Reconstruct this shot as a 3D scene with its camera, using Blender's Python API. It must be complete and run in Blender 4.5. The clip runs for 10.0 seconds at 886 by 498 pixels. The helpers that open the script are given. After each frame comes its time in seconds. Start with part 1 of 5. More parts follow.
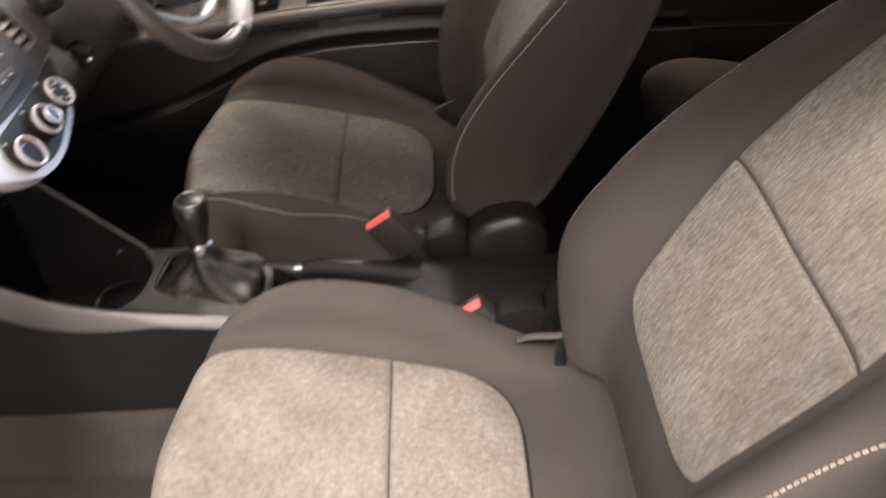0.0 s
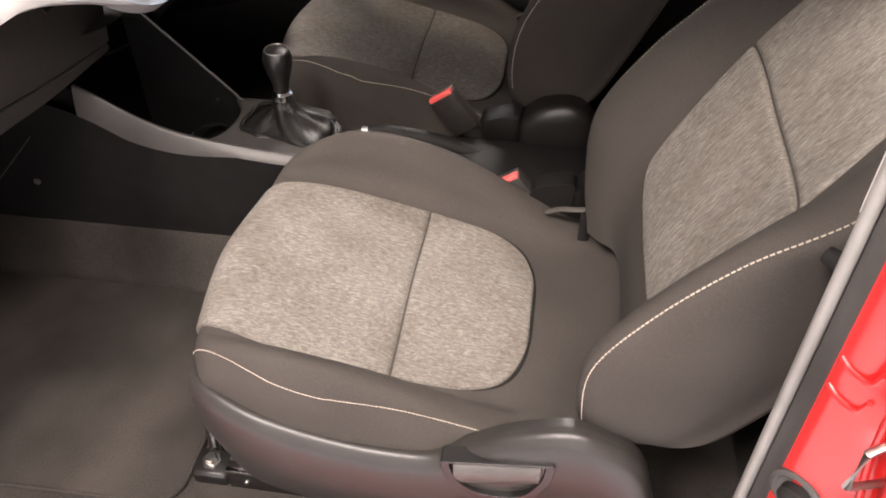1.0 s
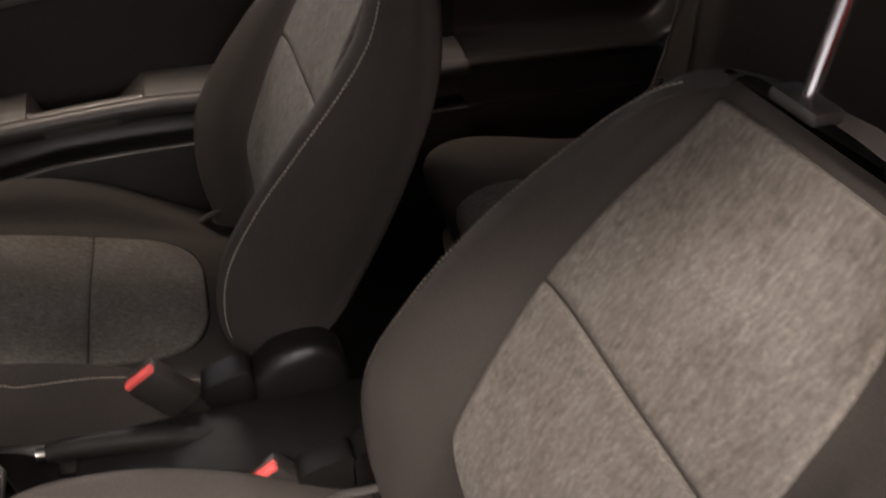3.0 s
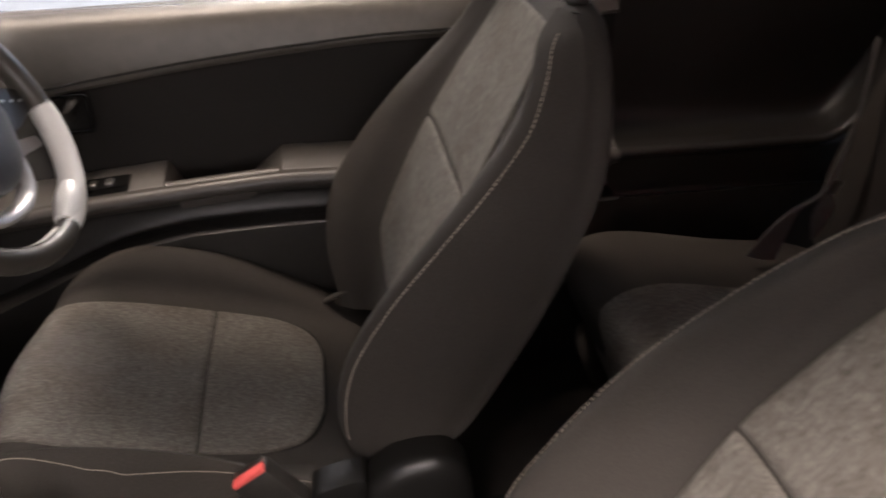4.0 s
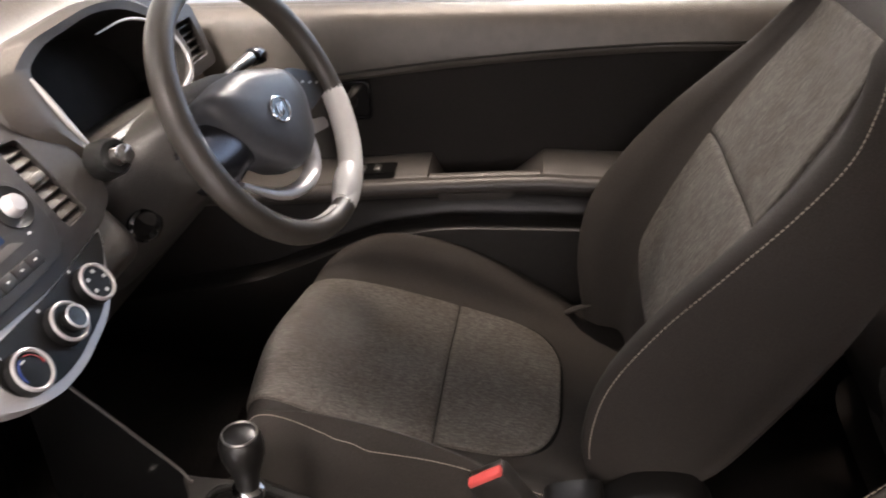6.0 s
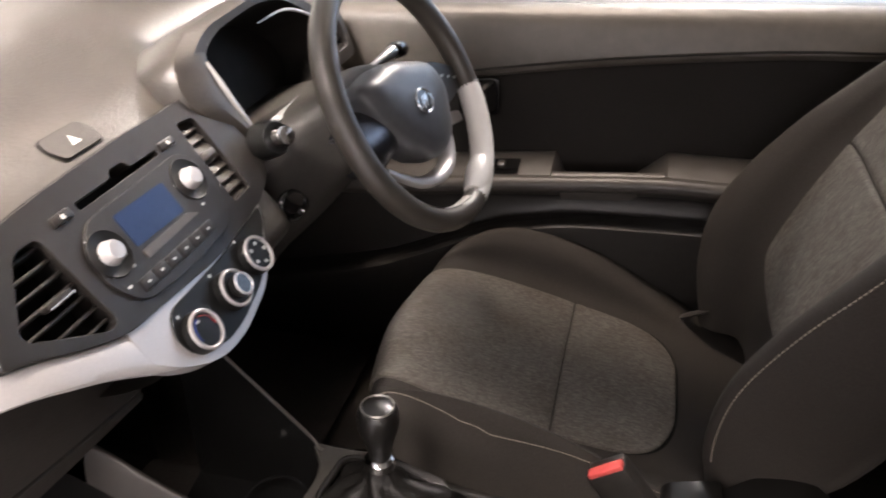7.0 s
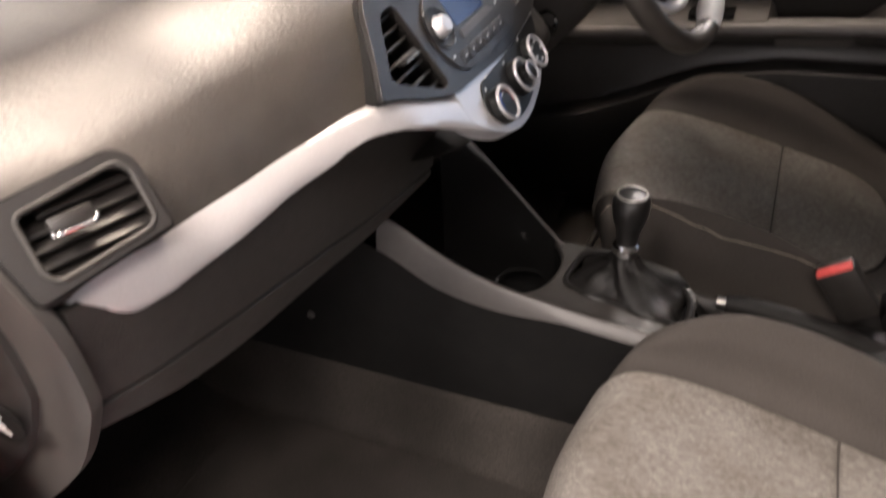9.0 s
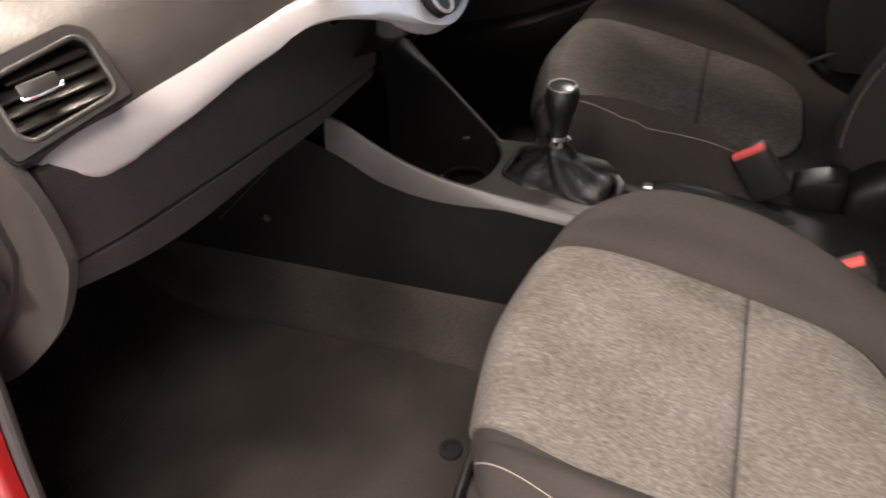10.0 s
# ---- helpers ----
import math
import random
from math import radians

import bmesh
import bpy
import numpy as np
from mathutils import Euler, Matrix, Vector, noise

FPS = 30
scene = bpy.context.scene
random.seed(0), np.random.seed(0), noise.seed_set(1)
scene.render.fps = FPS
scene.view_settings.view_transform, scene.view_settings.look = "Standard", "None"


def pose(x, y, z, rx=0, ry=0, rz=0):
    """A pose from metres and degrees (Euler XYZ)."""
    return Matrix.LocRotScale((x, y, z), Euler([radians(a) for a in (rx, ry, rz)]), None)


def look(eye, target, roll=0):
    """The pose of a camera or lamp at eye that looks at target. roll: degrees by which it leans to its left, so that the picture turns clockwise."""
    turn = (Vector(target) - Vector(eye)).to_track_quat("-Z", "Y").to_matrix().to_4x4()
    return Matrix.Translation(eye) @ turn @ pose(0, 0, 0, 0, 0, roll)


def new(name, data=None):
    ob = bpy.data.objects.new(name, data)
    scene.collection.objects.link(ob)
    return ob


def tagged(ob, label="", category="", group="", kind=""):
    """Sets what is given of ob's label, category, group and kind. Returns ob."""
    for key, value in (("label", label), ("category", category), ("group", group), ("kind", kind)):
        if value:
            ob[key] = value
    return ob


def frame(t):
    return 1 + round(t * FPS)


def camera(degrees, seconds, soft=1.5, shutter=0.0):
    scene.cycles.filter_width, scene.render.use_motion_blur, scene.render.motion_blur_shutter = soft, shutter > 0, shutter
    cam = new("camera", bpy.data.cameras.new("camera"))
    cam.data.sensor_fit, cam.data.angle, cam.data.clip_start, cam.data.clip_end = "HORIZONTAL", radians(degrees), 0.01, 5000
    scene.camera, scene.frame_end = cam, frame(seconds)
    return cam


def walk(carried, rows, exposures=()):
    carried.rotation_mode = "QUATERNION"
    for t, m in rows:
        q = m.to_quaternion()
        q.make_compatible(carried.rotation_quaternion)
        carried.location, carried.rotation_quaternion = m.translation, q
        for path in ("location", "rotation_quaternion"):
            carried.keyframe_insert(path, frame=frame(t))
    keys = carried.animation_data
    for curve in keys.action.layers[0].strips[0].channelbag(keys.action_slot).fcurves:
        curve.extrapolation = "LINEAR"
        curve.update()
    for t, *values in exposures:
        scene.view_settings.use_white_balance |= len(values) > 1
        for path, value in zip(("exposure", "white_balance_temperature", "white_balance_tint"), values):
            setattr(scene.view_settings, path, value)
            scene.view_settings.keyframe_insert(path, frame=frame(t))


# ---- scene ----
import functools

cam = camera(58.1, 10.0, 1.8, 0.5)
PATH = [
    (0, (0.034, -0.036, 1.4), (0.037, 1.491, 0.109), -2.7),
    (0.5, (0.098, -0.163, 1.392), (-0.127, 1.318, 0.066), -2.1),
    (1, (0.133, -0.222, 1.378), (-0.111, 1.22, 0.014), -1.2),
    (1.5, (0.125, -0.224, 1.379), (-0.122, 1.212, 0.009), -1.4),
    (2, (0.111, -0.105, 1.364), (0.125, 1.335, -0.024), -0.3),
    (2.5, (0.108, 0.061, 1.383), (0.473, 1.526, 0.072), 0.5),
    (2.7, (0.098, 0.101, 1.383), (0.6, 1.574, 0.126), 1.4),
    (3.8, (0.043, 0.229, 1.39), (0.42, 1.876, 0.319), 1.0),
    (4, (0.059, 0.258, 1.352), (0.326, 1.944, 0.309), -0.0),
    (4.5, (0.057, 0.282, 1.334), (0.159, 1.999, 0.313), -1.0),
    (5, (0.044, 0.305, 1.327), (-0.014, 2.027, 0.311), -1.5),
    (6.3, (-0.031, 0.274, 1.333), (-0.325, 1.974, 0.32), -1.0),
    (6.5, (-0.044, 0.267, 1.333), (-0.375, 1.96, 0.32), -0.9),
    (7, (-0.071, 0.24, 1.338), (-0.514, 1.91, 0.33), -1.0),
    (7.5, (-0.102, 0.203, 1.336), (-0.638, 1.856, 0.345), -0.8),
    (8, (-0.134, 0.144, 1.339), (-0.736, 1.775, 0.35), -0.9),
    (8.5, (-0.163, 0.077, 1.315), (-0.821, 1.648, 0.267), -2.1),
    (9, (-0.184, 0.013, 1.28), (-0.865, 1.488, 0.114), -3.8),
    (9.5, (-0.181, -0.022, 1.246), (-0.829, 1.373, -0.033), -4.4),
    (10, (-0.131, -0.076, 1.267), (-0.694, 1.356, -0.012), -4.0),
]
walk(cam, [(t, look(eye, target, roll)) for t, eye, target, roll in PATH],
     exposures=[(t, e, 6500, 17) for t, e in ((0.0, 1.05), (0.5, 1.05), (1.0, 0.70), (1.5, 0.36), (2.0, 0.28), (2.7, 0.15), (4.0, 0.5), (5.0, 0.72), (6.5, 0.60), (7.5, 0.48), (8.2, 0.34), (8.8, 0.2), (10.0, 0.2))])

# ---- light: a lit showroom round the car ----
world = bpy.data.worlds.new("showroom_air")
world.use_nodes = True
world.node_tree.nodes["Background"].inputs[0].default_value = (1.0, 0.94, 0.92, 1)
world.node_tree.nodes["Background"].inputs[1].default_value = 0.26
scene.world = world
scene.view_settings.exposure = 0.0


def panel_light(name, x, y, z, sx, sy, watts, colour, aim):
    data = bpy.data.lights.new(name, "AREA")
    data.shape, data.size, data.size_y, data.energy, data.color = "RECTANGLE", sx, sy, watts, colour
    ob = new(name, data)
    ob.matrix_world = look((x, y, z), aim)
    return ob


panel_light("ceiling_light", -0.62, 1.45, 3.9, 0.36, 1.5, 140, (1.0, 0.85, 0.68), (-0.65, 0.7, 1.0))
panel_light("ceiling_light", 0.75, -1.5, 3.9, 1.6, 0.9, 180, (1.0, 0.90, 0.79), (-0.1, 0.4, 0.6))
panel_light("ceiling_light", -0.88, -1.35, 3.9, 0.8, 0.9, 245, (1.0, 0.91, 0.81), (0.2, 0.5, 0.9))
panel_light("ceiling_light", 0.1, 5.0, 3.9, 1.0, 1.0, 200, (1.0, 0.92, 0.82), (-0.2, 1.2, 1.0))
# unseen soft panels before plain walls; the south one is added to lift side-facing trim
panel_light("side_fill_panel", 0.3, -6.7, 2.1, 9.0, 3.2, 220, (1.0, 0.91, 0.82), (0.0, 1.0, 1.0))
panel_light("side_fill_panel", -6.0, 4.0, 2.0, 5.0, 2.6, 110, (1.0, 0.91, 0.78), (-0.6, 0.8, 1.0))
panel_light("side_fill_panel", 1.5, 8.6, 2.4, 11.0, 3.0, 210, (0.55, 0.74, 1.0), (-0.2, 1.0, 1.0))

# ---- materials ----


def mat(name, colour, rough=0.5, metal=0.0, var=0.15, scale=40.0, bump=0.0, bump_scale=200.0, stretch=(1, 1, 1), spec=0.5, wear=0.06, coat=0.0):
    m = bpy.data.materials.new(name)
    m.use_nodes = True
    nt = m.node_tree
    b = nt.nodes["Principled BSDF"]
    b.inputs["Metallic"].default_value = metal
    b.inputs["Specular IOR Level"].default_value = spec
    b.inputs["Coat Weight"].default_value = coat
    tc = nt.nodes.new("ShaderNodeTexCoord")
    mp = nt.nodes.new("ShaderNodeMapping")
    mp.inputs["Scale"].default_value = stretch
    nt.links.new(tc.outputs["Object"], mp.inputs["Vector"])
    fine = nt.nodes.new("ShaderNodeTexNoise")
    fine.inputs["Scale"].default_value, fine.inputs["Detail"].default_value = scale, 4.0
    broad = nt.nodes.new("ShaderNodeTexNoise")
    broad.inputs["Scale"].default_value, broad.inputs["Detail"].default_value = 7.0, 3.0
    nt.links.new(mp.outputs[0], fine.inputs["Vector"])
    nt.links.new(tc.outputs["Object"], broad.inputs["Vector"])
    ramp = nt.nodes.new("ShaderNodeValToRGB")
    ramp.color_ramp.elements[0].position, ramp.color_ramp.elements[1].position = 0.3, 0.7
    ramp.color_ramp.elements[0].color = (*[c * (1 - var) for c in colour], 1)
    ramp.color_ramp.elements[1].color = (*[min(1, c * (1 + var)) for c in colour], 1)
    nt.links.new(fine.outputs[0], ramp.inputs[0])
    mix = nt.nodes.new("ShaderNodeMix")
    mix.data_type, mix.blend_type = "RGBA", "MULTIPLY"
    mix.inputs["Factor"].default_value = 1.0
    r2 = nt.nodes.new("ShaderNodeValToRGB")
    r2.color_ramp.elements[0].position, r2.color_ramp.elements[1].position = 0.35, 0.65
    lo = 1 - 2 * wear
    r2.color_ramp.elements[0].color, r2.color_ramp.elements[1].color = (lo, lo, lo, 1), (1, 1, 1, 1)
    nt.links.new(broad.outputs[0], r2.inputs[0])
    nt.links.new(ramp.outputs[0], mix.inputs["A"])
    nt.links.new(r2.outputs[0], mix.inputs["B"])
    nt.links.new(mix.outputs["Result"], b.inputs["Base Color"])
    rr = nt.nodes.new("ShaderNodeMapRange")
    rr.inputs["To Min"].default_value, rr.inputs["To Max"].default_value = max(0.02, rough - 0.07), min(1, rough + 0.07)
    nt.links.new(broad.outputs[0], rr.inputs["Value"])
    nt.links.new(rr.outputs[0], b.inputs["Roughness"])
    if bump:
        bn = nt.nodes.new("ShaderNodeTexNoise")
        bn.inputs["Scale"].default_value, bn.inputs["Detail"].default_value = bump_scale, 3.0
        nt.links.new(mp.outputs[0], bn.inputs["Vector"])
        bp = nt.nodes.new("ShaderNodeBump")
        bp.inputs["Strength"].default_value, bp.inputs["Distance"].default_value = bump, 0.002
        nt.links.new(bn.outputs[0], bp.inputs["Height"])
        nt.links.new(bp.outputs[0], b.inputs["Normal"])
    return m


def heather(name, tilt):
    """Pale fabric of long loose strands that run along x, or tilted from x towards z for a backrest."""
    m = bpy.data.materials.new(name)
    m.use_nodes = True
    nt = m.node_tree
    b = nt.nodes["Principled BSDF"]
    b.inputs["Roughness"].default_value, b.inputs["Specular IOR Level"].default_value = 0.93, 0.12

    def node(kind, **values):
        nd = nt.nodes.new(kind)
        for key, value in values.items():
            nd.inputs[key.replace("_", " ")].default_value = value
        return nd
    tc = node("ShaderNodeTexCoord")
    turn = node("ShaderNodeMapping", Rotation=(0, radians(tilt), 0))
    nt.links.new(tc.outputs["Object"], turn.inputs["Vector"])
    sway = node("ShaderNodeTexNoise", Scale=24.0, Detail=3.0)
    nt.links.new(turn.outputs[0], sway.inputs["Vector"])
    bent = nt.nodes.new("ShaderNodeVectorMath")
    bent.operation = "MULTIPLY_ADD"
    bent.inputs[1].default_value = (0.008, 0.008, 0.008)
    nt.links.new(sway.outputs["Color"], bent.inputs[0])
    nt.links.new(turn.outputs[0], bent.inputs[2])
    layers = []
    for size, detail in (((58, 340, 340), 5.0), ((160, 760, 760), 3.0)):
        mp = node("ShaderNodeMapping", Scale=size)
        nt.links.new(bent.outputs[0], mp.inputs["Vector"])
        nz = node("ShaderNodeTexNoise", Scale=1.0, Detail=detail, Roughness=0.65)
        nt.links.new(mp.outputs[0], nz.inputs["Vector"])
        layers.append(nz)
    both = node("ShaderNodeMix", Factor=0.38)
    nt.links.new(layers[0].outputs[0], both.inputs["A"])
    nt.links.new(layers[1].outputs[0], both.inputs["B"])
    ramp = nt.nodes.new("ShaderNodeValToRGB")
    for k, (pos, c) in enumerate(((0.36, (0.090, 0.082, 0.073)), (0.50, (0.143, 0.131, 0.117)), (0.66, (0.235, 0.215, 0.193)))):
        e = ramp.color_ramp.elements[k] if k < 2 else ramp.color_ramp.elements.new(pos)
        e.position, e.color = pos, (*c, 1)
    nt.links.new(both.outputs["Result"], ramp.inputs[0])
    nap = node("ShaderNodeTexNoise", Scale=13.0, Detail=4.0)
    nt.links.new(tc.outputs["Object"], nap.inputs["Vector"])
    r2 = nt.nodes.new("ShaderNodeValToRGB")
    r2.color_ramp.elements[0].position, r2.color_ramp.elements[1].position = 0.33, 0.66
    r2.color_ramp.elements[0].color, r2.color_ramp.elements[1].color = (0.78, 0.76, 0.735, 1), (1.0, 1.0, 1.0, 1)
    nt.links.new(nap.outputs[0], r2.inputs[0])
    mix = node("ShaderNodeMix", Factor=1.0)
    mix.data_type, mix.blend_type = "RGBA", "MULTIPLY"
    mix.inputs["Factor"].default_value = 1.0
    nt.links.new(ramp.outputs[0], mix.inputs["A"])
    nt.links.new(r2.outputs[0], mix.inputs["B"])
    nt.links.new(mix.outputs["Result"], b.inputs["Base Color"])
    bp = node("ShaderNodeBump", Strength=0.5, Distance=0.0020)
    nt.links.new(both.outputs["Result"], bp.inputs["Height"])
    nt.links.new(bp.outputs[0], b.inputs["Normal"])
    return m


M_INSERT = heather("heathered_fabric", 4)
M_BACKINSERT = heather("heathered_back_fabric", 62)
M_FABRIC = mat("dark_woven_fabric", (0.045, 0.039, 0.034), 0.85, var=0.18, scale=600, bump=0.35, bump_scale=900, spec=0.25, wear=0.08)
M_SIDE = mat("dark_side_fabric", (0.013, 0.012, 0.011), 0.88, var=0.18, scale=600, bump=0.3, bump_scale=900, spec=0.2, wear=0.08)
M_CLOTH = mat("black_door_cloth", (0.020, 0.018, 0.0165), 0.85, var=0.18, scale=500, bump=0.3, bump_scale=800, spec=0.2, wear=0.08)
M_THREAD = mat("pale_thread", (0.38, 0.325, 0.27), 0.8, var=0.1)
M_PLASTIC = mat("grained_black_plastic", (0.027, 0.0245, 0.022), 0.5, var=0.15, scale=90, bump=0.20, bump_scale=420, wear=0.12, spec=0.36)
M_DASH = mat("grained_dash_plastic", (0.036, 0.031, 0.026), 0.40, var=0.12, scale=60, bump=0.20, bump_scale=300, stretch=(1, 0.5, 1), wear=0.08, spec=0.52)
M_GREY = mat("grey_trim_plastic", (0.06, 0.054, 0.049), 0.42, var=0.08, scale=80, bump=0.15, bump_scale=500, wear=0.06)
M_STACK = mat("charcoal_stack_plastic", (0.0155, 0.0138, 0.0128), 0.40, var=0.08, scale=80, bump=0.1, bump_scale=500, wear=0.06, spec=0.4)
M_BAND = mat("console_band_plastic", (0.034, 0.030, 0.027), 0.48, var=0.08, scale=80, bump=0.15, bump_scale=500, wear=0.08)
M_SHIELD = mat("satin_seat_cover_plastic", (0.024, 0.0215, 0.0195), 0.38, var=0.08, scale=80, bump=0.10, bump_scale=500, wear=0.08, spec=0.4)
M_POCKET = mat("black_door_plastic", (0.021, 0.019, 0.0175), 0.42, var=0.15, scale=90, bump=0.3, bump_scale=420, wear=0.12)
M_GLOSS = mat("gloss_black_plastic", (0.008, 0.008, 0.008), 0.12, var=0.1, wear=0.1)
M_HEATER = mat("satin_black_panel", (0.008, 0.008, 0.008), 0.38, var=0.1, wear=0.1, spec=0.25)
# darker copy of matt_black_plastic: shade between the seats is put into its colour
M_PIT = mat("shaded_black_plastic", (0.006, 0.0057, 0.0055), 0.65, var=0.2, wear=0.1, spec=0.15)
M_DARK = mat("matt_black_plastic", (0.012, 0.0112, 0.0105), 0.62, var=0.2, wear=0.1, spec=0.15)
M_DOOR = mat("grained_door_plastic", (0.077, 0.069, 0.060), 0.40, var=0.10, scale=60, bump=0.3, bump_scale=480, wear=0.08)
M_COVER = mat("smooth_black_cover", (0.009, 0.0085, 0.008), 0.34, var=0.12, scale=120, bump=0.1, bump_scale=500, wear=0.15)
M_INLAY = mat("pale_silver_paint", (0.86, 0.84, 0.81), 0.32, 0.12, var=0.04, scale=500, wear=0.03)
M_SILVER = mat("silver_paint", (0.48, 0.465, 0.46), 0.33, 0.42, var=0.04, scale=500, wear=0.03)
M_SPOKE = mat("dark_satin_metal", (0.085, 0.085, 0.095), 0.26, 0.85, var=0.04, scale=500, wear=0.03)
M_HUB = mat("charcoal_airbag_plastic", (0.068, 0.070, 0.077), 0.38, var=0.08, scale=90, bump=0.12, bump_scale=600, wear=0.06)
# lighter than rubber_seal: the highlight along the bead is put into its colour
M_SEAL = mat("sheen_toned_rubber_bead", (0.20, 0.19, 0.18), 0.42, var=0.08, wear=0.12)
M_CHROME = mat("chrome", (0.85, 0.85, 0.85), 0.1, 1.0, var=0.03, wear=0.03)
M_STEEL = mat("bare_steel", (0.45, 0.43, 0.4), 0.3, 1.0, var=0.1, wear=0.15)
M_RED = mat("red_car_paint", (0.42, 0.011, 0.010), 0.30, var=0.03, wear=0.05, coat=0.35)
M_REDBUTTON = mat("red_button", (0.75, 0.11, 0.10), 0.35, var=0.05, wear=0.05)
M_CARPET = mat("grey_carpet", (0.037, 0.0325, 0.029), 0.97, var=0.35, scale=500, bump=0.9, bump_scale=600, spec=0.1, wear=0.2)
M_LEATHER = mat("black_leatherette", (0.007, 0.0065, 0.006), 0.42, spec=0.18, var=0.15, scale=120, bump=0.4, bump_scale=300, wear=0.12)
M_RIM = mat("wheel_urethane", (0.062, 0.055, 0.047), 0.36, var=0.1, bump=0.2, bump_scale=700, wear=0.08)
M_SCREEN = mat("unlit_blue_screen", (0.012, 0.023, 0.062), 0.22, var=0.05, wear=0.03, spec=0.28)
M_MARK = mat("pale_print", (0.6, 0.6, 0.58), 0.6, var=0.03)
M_REDPRINT = mat("red_print", (0.3, 0.02, 0.02), 0.6, var=0.03)
M_BLUE = mat("blue_print", (0.02, 0.05, 0.22), 0.6, var=0.03)
M_RUBBER = mat("rubber_seal", (0.05, 0.047, 0.044), 0.55, var=0.1, wear=0.15)
M_WHITEPOST = mat("white_pillar_trim", (0.75, 0.73, 0.7), 0.5, var=0.03)
M_BELT = mat("grey_belt_webbing", (0.15, 0.145, 0.14), 0.8, var=0.15, scale=300)
M_HEAD = mat("grey_headliner", (0.26, 0.25, 0.23), 0.95, var=0.08, scale=200)
M_TILE = mat("pale_floor_tile", (0.62, 0.65, 0.7), 0.25, var=0.05, scale=5)
M_WALL = mat("pale_painted_wall", (0.6, 0.63, 0.68), 0.8, var=0.03)
M_WHITE = mat("white_board", (0.85, 0.86, 0.88), 0.5, var=0.02)


def glass_mat():
    m = bpy.data.materials.new("clear_glass")
    m.use_nodes = True
    b = m.node_tree.nodes["Principled BSDF"]
    b.inputs["Base Color"].default_value = (0.95, 0.97, 0.96, 1)
    b.inputs["Roughness"].default_value = 0.0
    b.inputs["Transmission Weight"].default_value = 1.0
    b.inputs["IOR"].default_value = 1.05
    return m


M_GLASS = glass_mat()

# ---- mesh tools ----


def thing(name, base, label, category, group="", kind=""):
    ob = new(name)
    ob.location = base
    ob.empty_display_size = 0.05
    return tagged(ob, label, category, group, kind)


def origin(ob):
    while ob.parent:
        ob = ob.parent
    return Vector(ob.location)


def part(name, bm, material, parent=None, label="", sharp=35, recalc=True):
    """Links a bmesh given in world coordinates as one mesh under a thing or a part."""
    if recalc:
        bmesh.ops.recalc_face_normals(bm, faces=bm.faces[:])
    base = origin(parent) if parent else Vector((0, 0, 0))
    me = bpy.data.meshes.new(name)
    bmesh.ops.translate(bm, vec=-base, verts=bm.verts[:])
    bm.to_mesh(me)
    bm.free()
    me.materials.append(material)
    for p in me.polygons:
        p.use_smooth = True
    me.set_sharp_from_angle(angle=radians(sharp))
    ob = new(name, me)
    if parent:
        ob.parent = parent
    if label:
        tagged(ob, label)
    return ob


def catmull(P, n):
    """n samples of a smooth line through the rows of P."""
    P = np.asarray(P, float)
    k = len(P)
    Q = np.vstack([2 * P[0] - P[1], P, 2 * P[-1] - P[-2]])
    out = []
    for t in np.linspace(0, k - 1, n):
        i = min(int(t), k - 2)
        u = t - i
        a, b, c, d = Q[i], Q[i + 1], Q[i + 2], Q[i + 3]
        out.append(0.5 * (2 * b + (c - a) * u + (2 * a - 5 * b + 4 * c - d) * u * u + (3 * b - a - 3 * c + d) * u ** 3))
    return np.array(out)


class Sheet:
    """A smooth surface through a grid of points; at(p, q) in grid steps."""

    def __init__(self, grid):
        self.g = np.asarray(grid, float)
        n, m = self.g.shape[:2]
        pad = np.empty((n + 2, m + 2, 3))
        pad[1:-1, 1:-1] = self.g
        pad[0, 1:-1], pad[-1, 1:-1] = 2 * self.g[0] - self.g[1], 2 * self.g[-1] - self.g[-2]
        pad[:, 0], pad[:, -1] = 2 * pad[:, 1] - pad[:, 2], 2 * pad[:, -2] - pad[:, -3]
        self.pad, self.n, self.m = pad, n, m

    @staticmethod
    def w(u):
        return 0.5 * np.array([-u + 2 * u * u - u ** 3, 2 - 5 * u * u + 3 * u ** 3, u + 4 * u * u - 3 * u ** 3, -u * u + u ** 3])

    def at(self, p, q):
        i, j = int(min(max(p, 0), self.n - 1.0001)), int(min(max(q, 0), self.m - 1.0001))
        wu, wv = self.w(p - i), self.w(q - j)
        return np.einsum("a,b,abc->c", wu, wv, self.pad[i:i + 4, j:j + 4])

    def normal(self, p, q):
        e = 0.02
        a = self.at(min(p + e, self.n - 1), q) - self.at(max(p - e, 0), q)
        b = self.at(p, min(q + e, self.m - 1)) - self.at(p, max(q - e, 0))
        c = np.cross(a, b)
        return c / (np.linalg.norm(c) + 1e-12)


def grid_bm(rows, closed=False, cap=False):
    """Quads between rows of points; closed: each row is a ring; cap: first and last ring are filled."""
    bm = bmesh.new()
    vs = [[bm.verts.new(tuple(p)) for p in r] for r in rows]
    n = len(vs[0])
    for a, b in zip(vs, vs[1:]):
        for j in range(n if closed else n - 1):
            k = (j + 1) % n
            try:
                bm.faces.new((a[j], a[k], b[k], b[j]))
            except ValueError:
                pass
    if cap:
        bm.faces.new(vs[0])
        bm.faces.new(vs[-1])
    return bm


